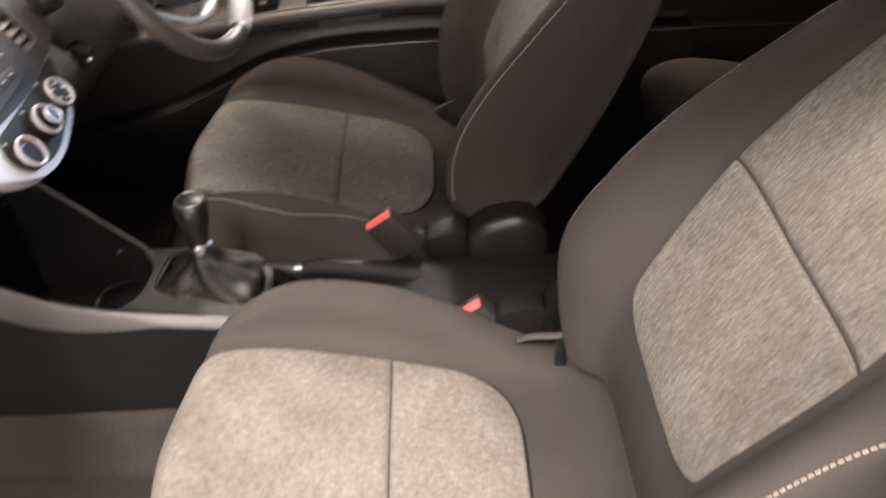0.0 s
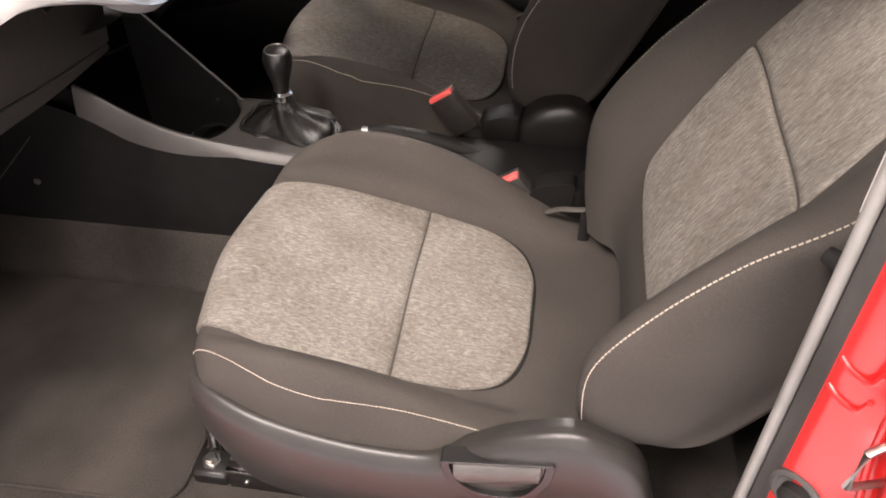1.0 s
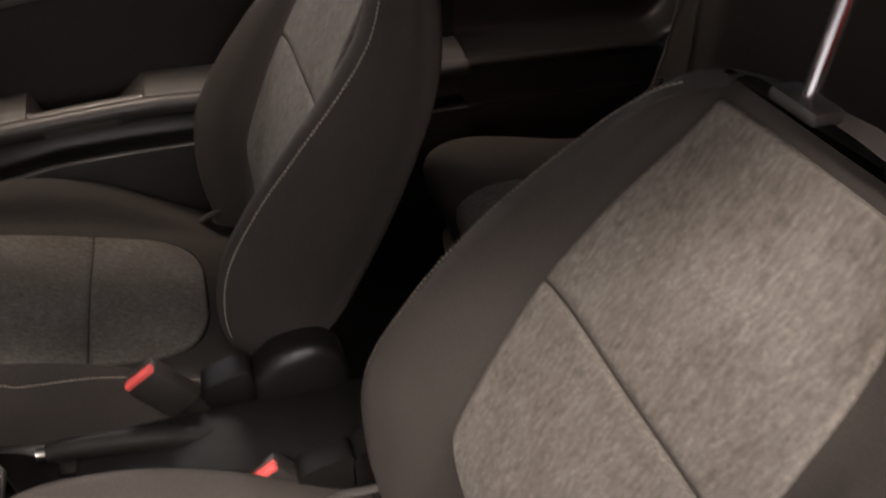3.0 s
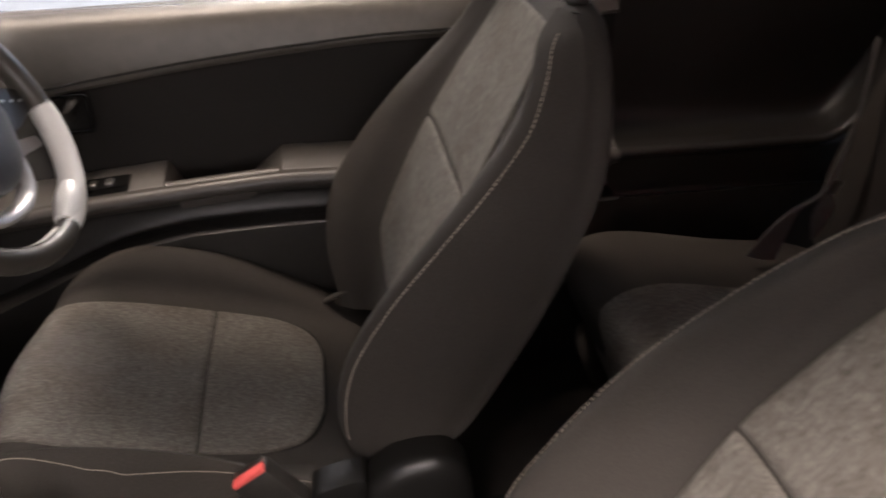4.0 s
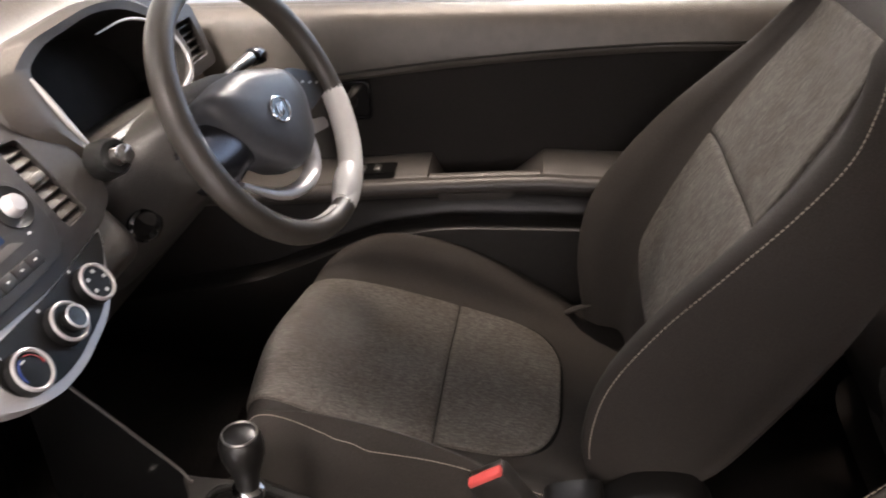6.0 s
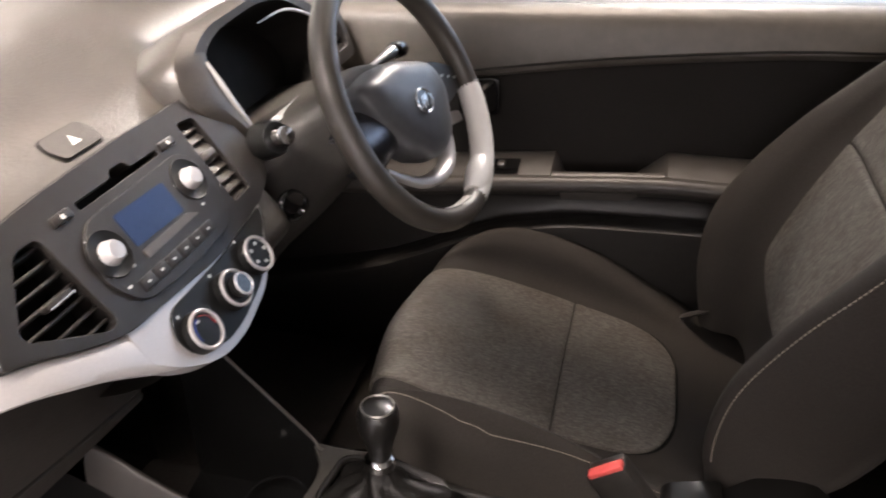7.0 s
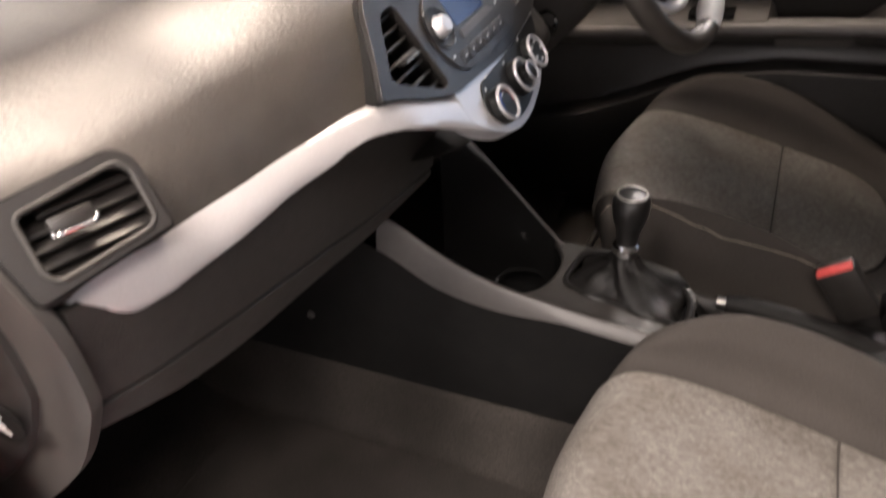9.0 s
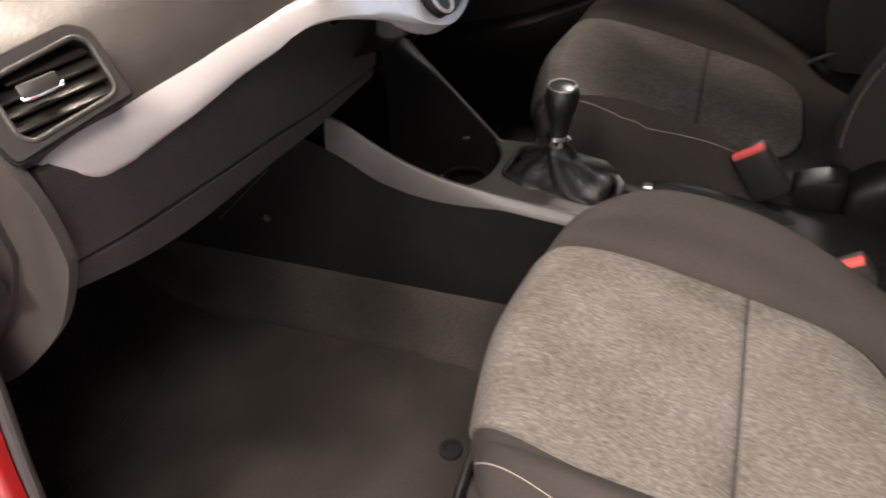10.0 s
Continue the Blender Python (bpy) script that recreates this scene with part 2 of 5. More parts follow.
def thick_grid(rows, depth, direction):
    """A sheet with a second face at depth along direction and closed edges."""
    bm = grid_bm(rows)
    r = bmesh.ops.extrude_face_region(bm, geom=bm.faces[:])
    d = Vector(direction).normalized() * depth
    bmesh.ops.translate(bm, vec=d, verts=[v for v in r["geom"] if isinstance(v, bmesh.types.BMVert)])
    return bm


def box(c, size, bevel=0.004, turn=None, seg=2):
    bm = bmesh.new()
    bmesh.ops.create_cube(bm, size=1)
    bmesh.ops.scale(bm, vec=size, verts=bm.verts[:])
    if bevel:
        bmesh.ops.bevel(bm, geom=bm.edges[:] + bm.verts[:], offset=min(bevel, 0.45 * min(size)), segments=seg, affect="EDGES", profile=0.5)
    m = Matrix.Translation(c) @ (turn if turn is not None else Matrix.Identity(4))
    bmesh.ops.transform(bm, matrix=m, verts=bm.verts[:])
    return bm


def frame_of(axis, hint=(0, 0, 1)):
    n = Vector(axis).normalized()
    u = Vector(hint).cross(n)
    if u.length < 1e-4:
        u = Vector((0, 1, 0)).cross(n)
    u.normalize()
    return u, n.cross(u), n


def revolve(profile, c, axis, steps=28):
    """Turns (radius, height) pairs round axis at c."""
    u, v, n = frame_of(axis)
    rows = []
    for r, h in profile:
        rows.append([Vector(c) + n * h + (u * math.cos(a) + v * math.sin(a)) * max(r, 1e-4) for a in np.linspace(0, 2 * math.pi, steps, endpoint=False)])
    return grid_bm(rows, closed=True, cap=True)


def tube(P, r, n=10, samples=0, flat=1.0, cap=True, hint=(0, 0, 1)):
    """A round or flattened bar along a line; r may be one radius or one a point."""
    P = np.asarray(P, float)
    R = np.asarray(r, float) * np.ones(len(P))
    if samples:
        R = catmull(R[:, None], samples)[:, 0]
        P = catmull(P, samples)
    rows = []
    for i, p in enumerate(P):
        t = Vector(P[min(i + 1, len(P) - 1)] - P[max(i - 1, 0)])
        u, v, _ = frame_of(t, hint)
        rows.append([Vector(p) + (u * math.cos(a) * R[i] + v * math.sin(a) * R[i] * flat) for a in np.linspace(0, 2 * math.pi, n, endpoint=False)])
    return grid_bm(rows, closed=True, cap=cap)


def ring(c, axis, R, r, steps=40, n=10, squash=1.0):
    u, v, w = frame_of(axis)
    rows = []
    for a in np.linspace(0, 2 * math.pi, steps, endpoint=False):
        d = u * math.cos(a) + v * math.sin(a)
        rows.append([Vector(c) + d * (R + r * math.cos(b)) + w * (r * squash * math.sin(b)) for b in np.linspace(0, 2 * math.pi, n, endpoint=False)])
    rows.append(rows[0])
    bm = grid_bm(rows, closed=True)
    bmesh.ops.remove_doubles(bm, verts=bm.verts[:], dist=1e-6)
    return bm


def round_poly(pts, r, n=5):
    """Rounds the corners of a flat polygon of (a, b)."""
    out = []
    k = len(pts)
    rr = r if isinstance(r, (list, tuple)) else [r] * k
    for i in range(k):
        p, a, b = Vector(pts[i]), Vector(pts[i - 1]), Vector(pts[(i + 1) % k])
        da, db = (a - p), (b - p)
        d = min(rr[i], 0.45 * da.length, 0.45 * db.length)
        A, B = p + da.normalized() * d, p + db.normalized() * d
        for t in np.linspace(0, 1, n):
            out.append(((1 - t) ** 2 * A + 2 * t * (1 - t) * p + t * t * B)[:])
    return out


class Face:
    """A flat working face: origin, across, up, outward."""

    def __init__(self, o, up, out):
        self.o, self.v, self.n = Vector(o), Vector(up).normalized(), Vector(out).normalized()
        self.u = Vector((0, 1, 0)) if abs(self.n.y) < 0.5 else Vector((1, 0, 0))

    def p(self, a, b, c=0.0):
        return self.o + self.u * a + self.v * b + self.n * c

    def turn(self):
        return Matrix((self.u, self.v, self.n)).transposed().to_4x4()

    def plate(self, outline, c0, c1, holes=(), bevel=0.0):
        """A plate between the depths c0 and c1 with an outline and holes in (a, b)."""
        bm = bmesh.new()
        edges = []
        for loop in (outline, *holes):
            vs = [bm.verts.new(self.p(a, b, c0)) for a, b in loop]
            edges += [bm.edges.new((vs[i - 1], vs[i])) for i in range(len(vs))]
        bmesh.ops.triangle_fill(bm, use_beauty=True, use_dissolve=False, edges=edges)
        r = bmesh.ops.extrude_face_region(bm, geom=bm.faces[:])
        top = [v for v in r["geom"] if isinstance(v, bmesh.types.BMVert)]
        bmesh.ops.translate(bm, vec=self.n * (c1 - c0), verts=top)
        return bm

    def block(self, a, b, c, size, bevel=0.002):
        return box(self.p(a, b, c), size, bevel, self.turn())

    def disc(self, a, b, profile, steps=28):
        return revolve(profile, self.p(a, b, 0), self.n, steps)


def bevelled(ob, width=0.002, seg=2):
    m = ob.modifiers.new("edge", "BEVEL")
    m.width, m.segments, m.limit_method, m.angle_limit = width, seg, "ANGLE", radians(40)
    return ob


def stitches(line, normal, length=0.0036, gap=0.0012, r=0.0005):
    """Short thread dashes along a line of points with their normals, as one bmesh."""
    bm = bmesh.new()
    P = [Vector(p) for p in line]
    N = [Vector(n) for n in normal]
    dist = [0.0]
    for a, b in zip(P, P[1:]):
        dist.append(dist[-1] + (b - a).length)

    def at(s):
        i = min(max(int(np.searchsorted(dist, s)) - 1, 0), len(P) - 2)
        f = (s - dist[i]) / max(dist[i + 1] - dist[i], 1e-9)
        return P[i].lerp(P[i + 1], f), N[i]
    s = 0.0
    while s + length < dist[-1]:
        (a, n), (b, _) = at(s), at(s + length)
        w = n.cross(b - a).normalized() * r * 1.3
        ring4 = [[q + w * x + n * (y * r) for x, y in ((-1, 0), (0, 1.2), (1, 0), (0, -0.5))] for q in (a, b)]
        vs = [[bm.verts.new(v) for v in q] for q in ring4]
        for j in range(4):
            k = (j + 1) % 4
            bm.faces.new((vs[0][j], vs[0][k], vs[1][k], vs[1][j]))
        bm.faces.new(vs[0])
        bm.faces.new(vs[1])
        s += length + gap
    return bm


# ---- showroom ----
tagged(part("floor", box((0, 1, -0.05), (24, 24, 0.1), 0), M_TILE), "pale glossy tiled showroom floor", "floor", kind="structure")
tagged(part("ceiling", box((0, 1, 4.1), (24, 24, 0.1), 0), M_WALL), "plain pale showroom ceiling", "ceiling", kind="structure")
for nm, c, s in (("wall_north", (0, 9.0, 2), (18, 0.2, 4)), ("wall_south", (0, -7.0, 2), (18, 0.2, 4)), ("wall_west", (-8.9, 1, 2), (0.2, 16, 4)), ("wall_east", (8.9, 1, 2), (0.2, 16, 4))):
    tagged(part(nm, box(c, s, 0), M_WALL), "plain pale painted showroom wall", "wall", kind="structure")

board = thing("display_board", (-0.32, 5.0, 0), "plain white display board on the showroom floor", "display board")
part("panel", box((-0.32, 5.0, 0.55), (0.72, 0.03, 0.98), 0.006), M_WHITE, board, "white board panel")
for x in (-0.60, -0.04):
    part("foot", box((x, 5.0, 0.03), (0.05, 0.36, 0.06), 0.012), M_STEEL, board, "steel foot")

# ---- car shell ----
CY = 0.87
car = thing("car_body", (0.2, CY, 0), "red three-door hatchback body with the door open", "car")
part("floor_pan", box((0.1, CY, 0.27), (2.8, 1.36, 0.06), 0.01), M_CARPET, car, "dark grey carpeted floor")
part("roof", box((0.605, CY, 1.47), (2.27, 1.2, 0.04), 0.01), M_HEAD, car, "grey headliner under a red roof")
part("firewall", box((-1.27, CY, 0.65), (0.05, 1.36, 0.8), 0.01), M_CARPET, car, "dark carpeted bulkhead")
part("footwell_wall", box((-1.0, 0.205, 0.62), (0.6, 0.03, 0.7), 0.01), M_CARPET, car, "dark carpeted kick panel")
part("footwell_wall", box((-1.0, 1.535, 0.62), (0.6, 0.03, 0.7), 0.01), M_CARPET, car, "dark carpeted kick panel")
part("toe_board", grid_bm([[(x, y, z) for y in (0.2, 0.745)] for x, z in catmull([(0.45, 0.325), (-0.1, 0.333), (-0.55, 0.335), (-0.85, 0.335), (-1.0, 0.36), (-1.1, 0.43), (-1.24, 0.6)], 30)]), M_CARPET, car, "grey carpet rising to the bulkhead")
part("toe_board", grid_bm([[(x, y, z) for y in (0.99, 1.53)] for x, z in catmull([(-0.55, 0.335), (-0.85, 0.335), (-1.0, 0.36), (-1.1, 0.43), (-1.24, 0.6)], 20)]), M_CARPET, car, "grey carpet rising to the bulkhead")
part("tunnel", grid_bm([[(x, y, z) for y, z in catmull([(0.690, 0.33), (0.712, 0.345), (0.734, 0.395), (0.745, 0.435), (0.765, 0.47), (0.80, 0.49), (0.94, 0.49), (0.975, 0.47), (0.988, 0.41), (1.01, 0.345), (1.04, 0.33)], 30)] for x in (-1.2, -0.8, -0.5, -0.25)]), M_CARPET, car, "grey carpeted tunnel")
# near-black colour stands in for the shade over the tunnel
part("tunnel_cover", grid_bm([[(x, y, z) for y, z in catmull([(0.70, 0.33), (0.725, 0.345), (0.752, 0.41), (0.765, 0.47), (0.80, 0.49), (0.94, 0.49), (0.975, 0.47), (0.988, 0.41), (1.01, 0.345), (1.04, 0.33)], 30)] for x in (-0.25, 0.1, 0.5)]), M_PIT, car, "plastic tunnel cover darkened as if in shade")
matt = thing("floor_mat", (-0.65, 0.49, 0.335), "worn dark grey carpet mat on the passenger floor", "floor mat")
MT = Face((0, 0, 0.336), (0, 1, 0), (0, 0, 1))
MT.u, MT.v = Vector((1, 0, 0)), Vector((0, 1, 0))
mo = round_poly([(-0.349, 0.292), (-0.345, 0.672), (-0.40, 0.695), (-0.84, 0.695), (-0.86, 0.60), (-0.87, 0.285)], [0.05, 0.05, 0.06, 0.06, 0.08, 0.06], 6)
part("carpet", MT.plate(mo, 0.0, 0.009), M_CARPET, matt, "grey carpet face")
part("binding", tube([MT.p(a, b, 0.006) for a, b in mo + mo[:1]], 0.0040, 8), M_CARPET, matt, "dark stitched mat binding")
part("mat_button", revolve([(0.017, 0.0), (0.016, 0.005), (0.009, 0.006), (0.008, 0.003), (0.0, 0.003)], (-0.385, 0.546, 0.345), (0, 0, 1), 20), M_DARK, matt, "black mat fixing button")
part("tailgate", box((1.72, CY, 0.75), (0.06, 1.3, 0.98), 0.01), M_DARK, car, "dark tailgate trim")
part("windscreen", grid_bm([[(-1.26, y, 1.06), (-0.53, y, 1.45)] for y in (0.25, 1.5)]), M_GLASS, car, "clear windscreen").visible_shadow = False
for y in (0.22, 1.53):
    part("screen_pillar", tube([(-1.28, y, 1.04), (-0.53, y + (0.05 if y < 1 else -0.05), 1.46)], 0.03, 10), M_DARK, car, "dark windscreen pillar")


# ---- seats ----


STITCH = catmull([(-0.30, 0.634), (-0.265, 0.645), (-0.22, 0.646), (-0.17, 0.638), (-0.11, 0.625), (-0.05, 0.614), (0.0, 0.606), (0.06, 0.597), (0.16, 0.565)], 50)


def seat(name, cx, cy, outer, label, back_x=0.0, back_lean=0.0, back_y=0.0, wider=1.0, near=0.0, forward=0.0, toe=0.0, group="front seats"):
    """A front seat; cx shifts it along the car, cy is its centre line, outer is the side of its door (-1 or 1)."""
    ob = thing(name, (cx, cy, 0.33), label, "car seat", group)
    # cushion: rows from the front underside back, columns across
    rows = [  # x, z, half width, bolster height
        (-0.245, 0.440, 0.160, 0.000), (-0.285, 0.500, 0.180, 0.000), (-0.306, 0.555, 0.195, 0.004), (-0.298, 0.598, 0.210, 0.012),
        (-0.262, 0.620, 0.225, 0.030), (-0.180, 0.606, 0.246, 0.066), (-0.050, 0.573, 0.252, 0.074), (0.080, 0.545, 0.250, 0.034), (0.160, 0.530, 0.245, 0.006), (0.240, 0.535, 0.240, 0.000)]
    ins = [0.105, 0.115, 0.124, 0.136, 0.150, 0.163, 0.162, 0.148, 0.13, 0.13]
    grid = []
    for (x, z, w, b), e in zip(rows, ins):
        low = min(z - 0.06, 0.555)
        r = []
        for sgn in (-1, 1):
            half = [(w - 0.012, low - 0.08), (w, low), (w + 0.001, z + b * 0.35 - 0.012), (w - 0.018, z + b), (e + (w - e) * 0.42, z + b * (0.75 if sgn == outer else 0.75 - near) + 0.002), (e, z)]
            bow = 0.028 * max(0.0, min(1.0, (-0.10 - x) / 0.12))
            pts = [(x - bow * (1 - (v / w) ** 2) + 0.5 * bow * (v / w) ** 4, cy + sgn * v, zz) for v, zz in half]
            r = r + pts if sgn < 0 else r + [(x - bow, cy, z + 0.006)] + pts[::-1]
        grid.append([(p[0] + cx, p[1], p[2]) for p in r])
    S = Sheet(grid)
    n, m = S.n, S.m
    part("cushion", grid_bm([[S.at(p, q) for q in np.linspace(0, m - 1, 61)] for p in np.linspace(0, n - 1, 46)]), M_FABRIC, ob, "dark grey fabric cushion with raised bolsters")

    def patch(sheet, name, p0, p1, lo, hi, corner0, corner1, height, steps=(34, 30), label=""):
        """A padded panel on a sheet between rows p0 and p1 and columns lo to hi, its ends rounded."""
        pts = []
        mid, half = (lo + hi) / 2, (hi - lo) / 2
        lp = np.linalg.norm(sheet.at(p1, mid) - sheet.at(p0, mid))
        lq = np.linalg.norm(sheet.at((p0 + p1) / 2, hi) - sheet.at((p0 + p1) / 2, lo))
        ease = [0.5 - 0.5 * math.cos(math.pi * k / steps[0]) for k in range(steps[0] + 1)]
        for f in ease:
            p = p0 + (p1 - p0) * f
            h = half
            for c, d in ((corner0, f), (corner1, 1 - f)):
                if c and d < c:
                    h = half * (0.22 + 0.78 * max(0, 1 - (1 - d / c) ** 2.1) ** 0.5)
            row = []
            for k in range(steps[1] + 1):
                g = -math.cos(math.pi * k / steps[1])
                q = mid + g * h
                edge = min(min(f, 1 - f) * lp, (1 - abs(g)) * 0.5 * lq * h / half)
                lift = -0.0012 + (height + 0.0012) * (1 - math.exp(-edge / 0.0022))
                row.append(sheet.at(p, q) + sheet.normal(p, q) * lift * sheet.sign)
            pts.append(row)
        return part(name, grid_bm(pts), M_INSERT if sheet is S else M_BACKINSERT, ob, label)

    mid = (m - 1) / 2
    S.sign = 1 if S.normal(6, mid)[2] > 0 else -1
    patch(S, "front_panel", 1.9, 5.945, mid - 1, mid + 1, 0, 0, 0.005, label="pale heathered seat panel")
    patch(S, "rear_panel", 5.952, 7.36, mid - 1, mid + 1, 0, 0.66, 0.005, label="pale heathered seat panel")
    welt, thick = [], []
    for a in np.linspace(-0.97, 0.97, 60):
        k = max(0.0, (abs(a) - 0.22) / 0.78)
        p = 5.952 + 1.408 * (1 - 0.66 * (1 - (1 - k * k) ** (1 / 2.1))) + 0.012
        welt.append(S.at(p, mid + a * 1.01) + S.normal(p, mid + a) * S.sign * 0.0008)
        thick.append(0.0024 * min(1.0, (1.0 - abs(a)) / 0.3 + 0.1))
    part("welt", tube(welt, thick, 8), M_SIDE, ob, "dark piped welt behind the seat panel")
    for side in (-1,):
        span, best = np.linspace(2.85, 7.6, 90), []
        for p in span:
            x = float(S.at(p, 3)[0]) - cx
            zt = float(np.interp(x, STITCH[:, 0], STITCH[:, 1]))
            qs = [q if side < 0 else m - 1 - q for q in np.linspace(1.2, 3.6, 97)]
            best.append(min(qs, key=lambda v: abs(S.at(p, v)[2] - zt)))
        smooth = np.convolve(np.pad(best, 20, mode="edge"), np.ones(41) / 41, "valid")
        P = [S.at(p, q) for p, q in zip(span, smooth)]
        N = [S.normal(p, q) * S.sign for p, q in zip(span, smooth)]
        part("stitching", stitches([a + b * 0.0016 for a, b in zip(P, N)], N), M_THREAD, ob, "pale contrast stitching", recalc=False)
    # backrest: rings from the bottom up
    B = [  # stitch x z, rear x z, face x z, half width, panel half width
        (0.165, 0.575, 0.235, 0.575, 0.205, 0.575, 0.205, 0.105), (0.150, 0.653, 0.285, 0.630, 0.205, 0.650, 0.235, 0.112), (0.150, 0.748, 0.338, 0.742, 0.222, 0.735, 0.248, 0.120), (0.192, 0.831, 0.380, 0.835, 0.262, 0.820, 0.250, 0.130),
        (0.250, 0.908, 0.415, 0.930, 0.312, 0.908, 0.250, 0.136), (0.304, 0.970, 0.432, 0.990, 0.355, 0.980, 0.240, 0.128), (0.346, 1.022, 0.438, 1.042, 0.387, 1.030, 0.222, 0.118), (0.369, 1.066, 0.442, 1.080, 0.410, 1.072, 0.193, 0.106),
        (0.384, 1.098, 0.445, 1.106, 0.424, 1.106, 0.160, 0.096), (0.412, 1.120, 0.440, 1.120, 0.436, 1.122, 0.125, 0.082)]
    def lean(z):
        return back_x + back_lean * (z - 0.65)
    B = [(sx + lean(sz) - toe * max(0.0, min(1.0, (0.76 - sz) / 0.1)), sz - toe * (1.2 if sz < 0.6 else 0.0), rx + lean(rz), rz - toe * (1.2 if rz < 0.6 else 0.0), fx + lean(fz) - forward * max(0.0, min(1.0, (fz - 0.72) / 0.33)), fz, w, e) for sx, sz, rx, rz, fx, fz, w, e in B]
    grid = []
    for sx, sz, rx, rz, fx, fz, w, e in B:
        w, e = w - 0.08 * (wider - 1), e * wider
        full = 0.030 * max(0.0, min(1.0, (sz - 0.90) / 0.10)) if wider > 1 else 0.0
        half = [(w - 0.02, rx + 0.01, rz), (w, rx - 0.02, rz), (w + 0.004, 0.5 * (sx + rx), 0.5 * (sz + rz)), (w, sx + 0.012, sz), (w - 0.022, sx - 0.004, sz), (e + 0.42 * (w - e), sx + 0.3 * (fx - sx), sz + 0.3 * (fz - sz)), (e, fx, fz)]
        ease = 0.024 * max(0.0, min(1.0, (sz - 0.93) / 0.10)) if wider > 1.1 else 0.0
        left = [(x + ease * (0, 0, 0.2, 0.6, 1.0, 0.8, 0.0)[k], cy + back_y - v - full * (max(0.0, (v - e) / (w - e)) if outer < 0 else 0), z) for k, (v, x, z) in enumerate(half)]
        right = [(x, cy + back_y + v, z) for v, x, z in half][::-1]
        grid.append([(p[0] + cx, p[1], p[2]) for p in [(rx + 0.03, cy + back_y, rz)] + left + [(fx + 0.004, cy + back_y, fz)] + right + [(rx + 0.03, cy + back_y, rz)]])
    T = Sheet(grid)
    n2, m2 = T.n, T.m
    T.sign = 1 if T.normal(4, (m2 - 1) / 2)[0] < 0 else -1
    rows = [[T.at(p, q) for q in np.linspace(0, m2 - 1, 73)[:-1]] for p in np.linspace(0, n2 - 1, 46)]
    part("backrest", grid_bm(rows, closed=True, cap=True), M_FABRIC, ob, "dark grey fabric backrest with deep bolsters")
    mid2 = (m2 - 1) / 2
    patch(T, "lower_back_panel", 1.62, 3.945, mid2 - 1, mid2 + 1, 0.2, 0, 0.005, label="pale heathered back panel")
    patch(T, "upper_back_panel", 3.96, 7.75, mid2 - 1, mid2 + 1, 0, 0, 0.005, label="pale heathered back panel")
    for q in (4.0 + 2.3 * (wider - 1), m2 - 1 - 4.0 - 2.3 * (wider - 1)):
        P = [T.at(p, q) for p in np.linspace(0.75, 8.3, 100)]
        N = [T.normal(p, q) * T.sign for p in np.linspace(0.75, 8.3, 100)]
        part("stitching", stitches([a + b * 0.0012 for a, b in zip(P, N)], N, 0.0042, 0.0018, 0.0006), M_THREAD, ob, "pale contrast stitching", recalc=False)
    # head restraint on two chrome posts
    for dy in (2 * back_y - 0.061, 2 * back_y + 0.061):
        part("post_sleeve", box((cx + back_x + back_lean * 0.5 + 0.436, cy + dy, 1.124), (0.028, 0.055, 0.014), 0.005), M_PLASTIC, ob)
        part("post", tube([(cx + back_x + back_lean * 0.5 + 0.436, cy + dy, 1.12), (cx + back_x + back_lean * 0.5 + 0.445, cy + dy, 1.25)], 0.006, 12), M_CHROME, ob, "chrome headrest post")
    hp = [(0.0, 0.09, 0.02), (0.02, 0.118, 0.04), (0.07, 0.128, 0.05), (0.12, 0.122, 0.048), (0.16, 0.1, 0.03), (0.168, 0.06, 0.012)]
    rows = []
    for h, w, d in hp:
        rows.append([(cx + back_x + back_lean * 0.5 + 0.437 + 0.2 * h + d * (abs(math.cos(a)) ** 0.6) * math.copysign(1, math.cos(a)), cy + w * (abs(math.sin(a)) ** 0.7) * math.copysign(1, math.sin(a)), 1.235 + h) for a in np.linspace(0, 2 * math.pi, 36, endpoint=False)])
    part("headrest", grid_bm(rows, closed=True, cap=True), M_FABRIC, ob, "dark fabric head restraint")
    # side shield of the base, on the door side and on the tunnel side
    for side in (outer, -outer):
        top = [(-0.302, 0.590, 0.197), (-0.265, 0.590, 0.222), (-0.2, 0.580, 0.243), (-0.1, 0.564, 0.253), (0.0, 0.564, 0.257), (0.05, 0.590, 0.258), (0.10, 0.625, 0.259), (0.16, 0.648, 0.260), (0.20, 0.640, 0.260), (0.25, 0.600, 0.258), (0.28, 0.50, 0.255)]
        if side != outer:
            top = [(x, min(z, 0.54), v) for x, z, v in top]
        rows = []
        for x, z, v in top:
            drop = z - 0.39 if x > -0.28 else z - 0.44
            sec = [(v - 0.015, z - 0.004), (v + 0.002, z), (v + 0.012, z - 0.008), (v + 0.017, z - 0.022), (v + 0.017, z - 0.06), (v + 0.012, z - 0.11), (v - 0.01, z - drop)]
            rows.append([(cx + x, cy + side * a, b) for a, b in sec])
        rows = [catmull(r, 22) for r in rows]
        rows = np.array(rows)
        rows = np.stack([catmull(rows[:, j], 40) for j in range(rows.shape[1])], 1)
        shield = part("side_shield", thick_grid(rows, 0.004, (0, -side, 0)), M_SHIELD if side == outer else M_PLASTIC, ob, "moulded plastic seat side cover")
        if side == outer:
            y = cy + side * 0.271
            f = Face((cx + 0.092, y, 0.563), (0, 0, 1), (0, side, 0))
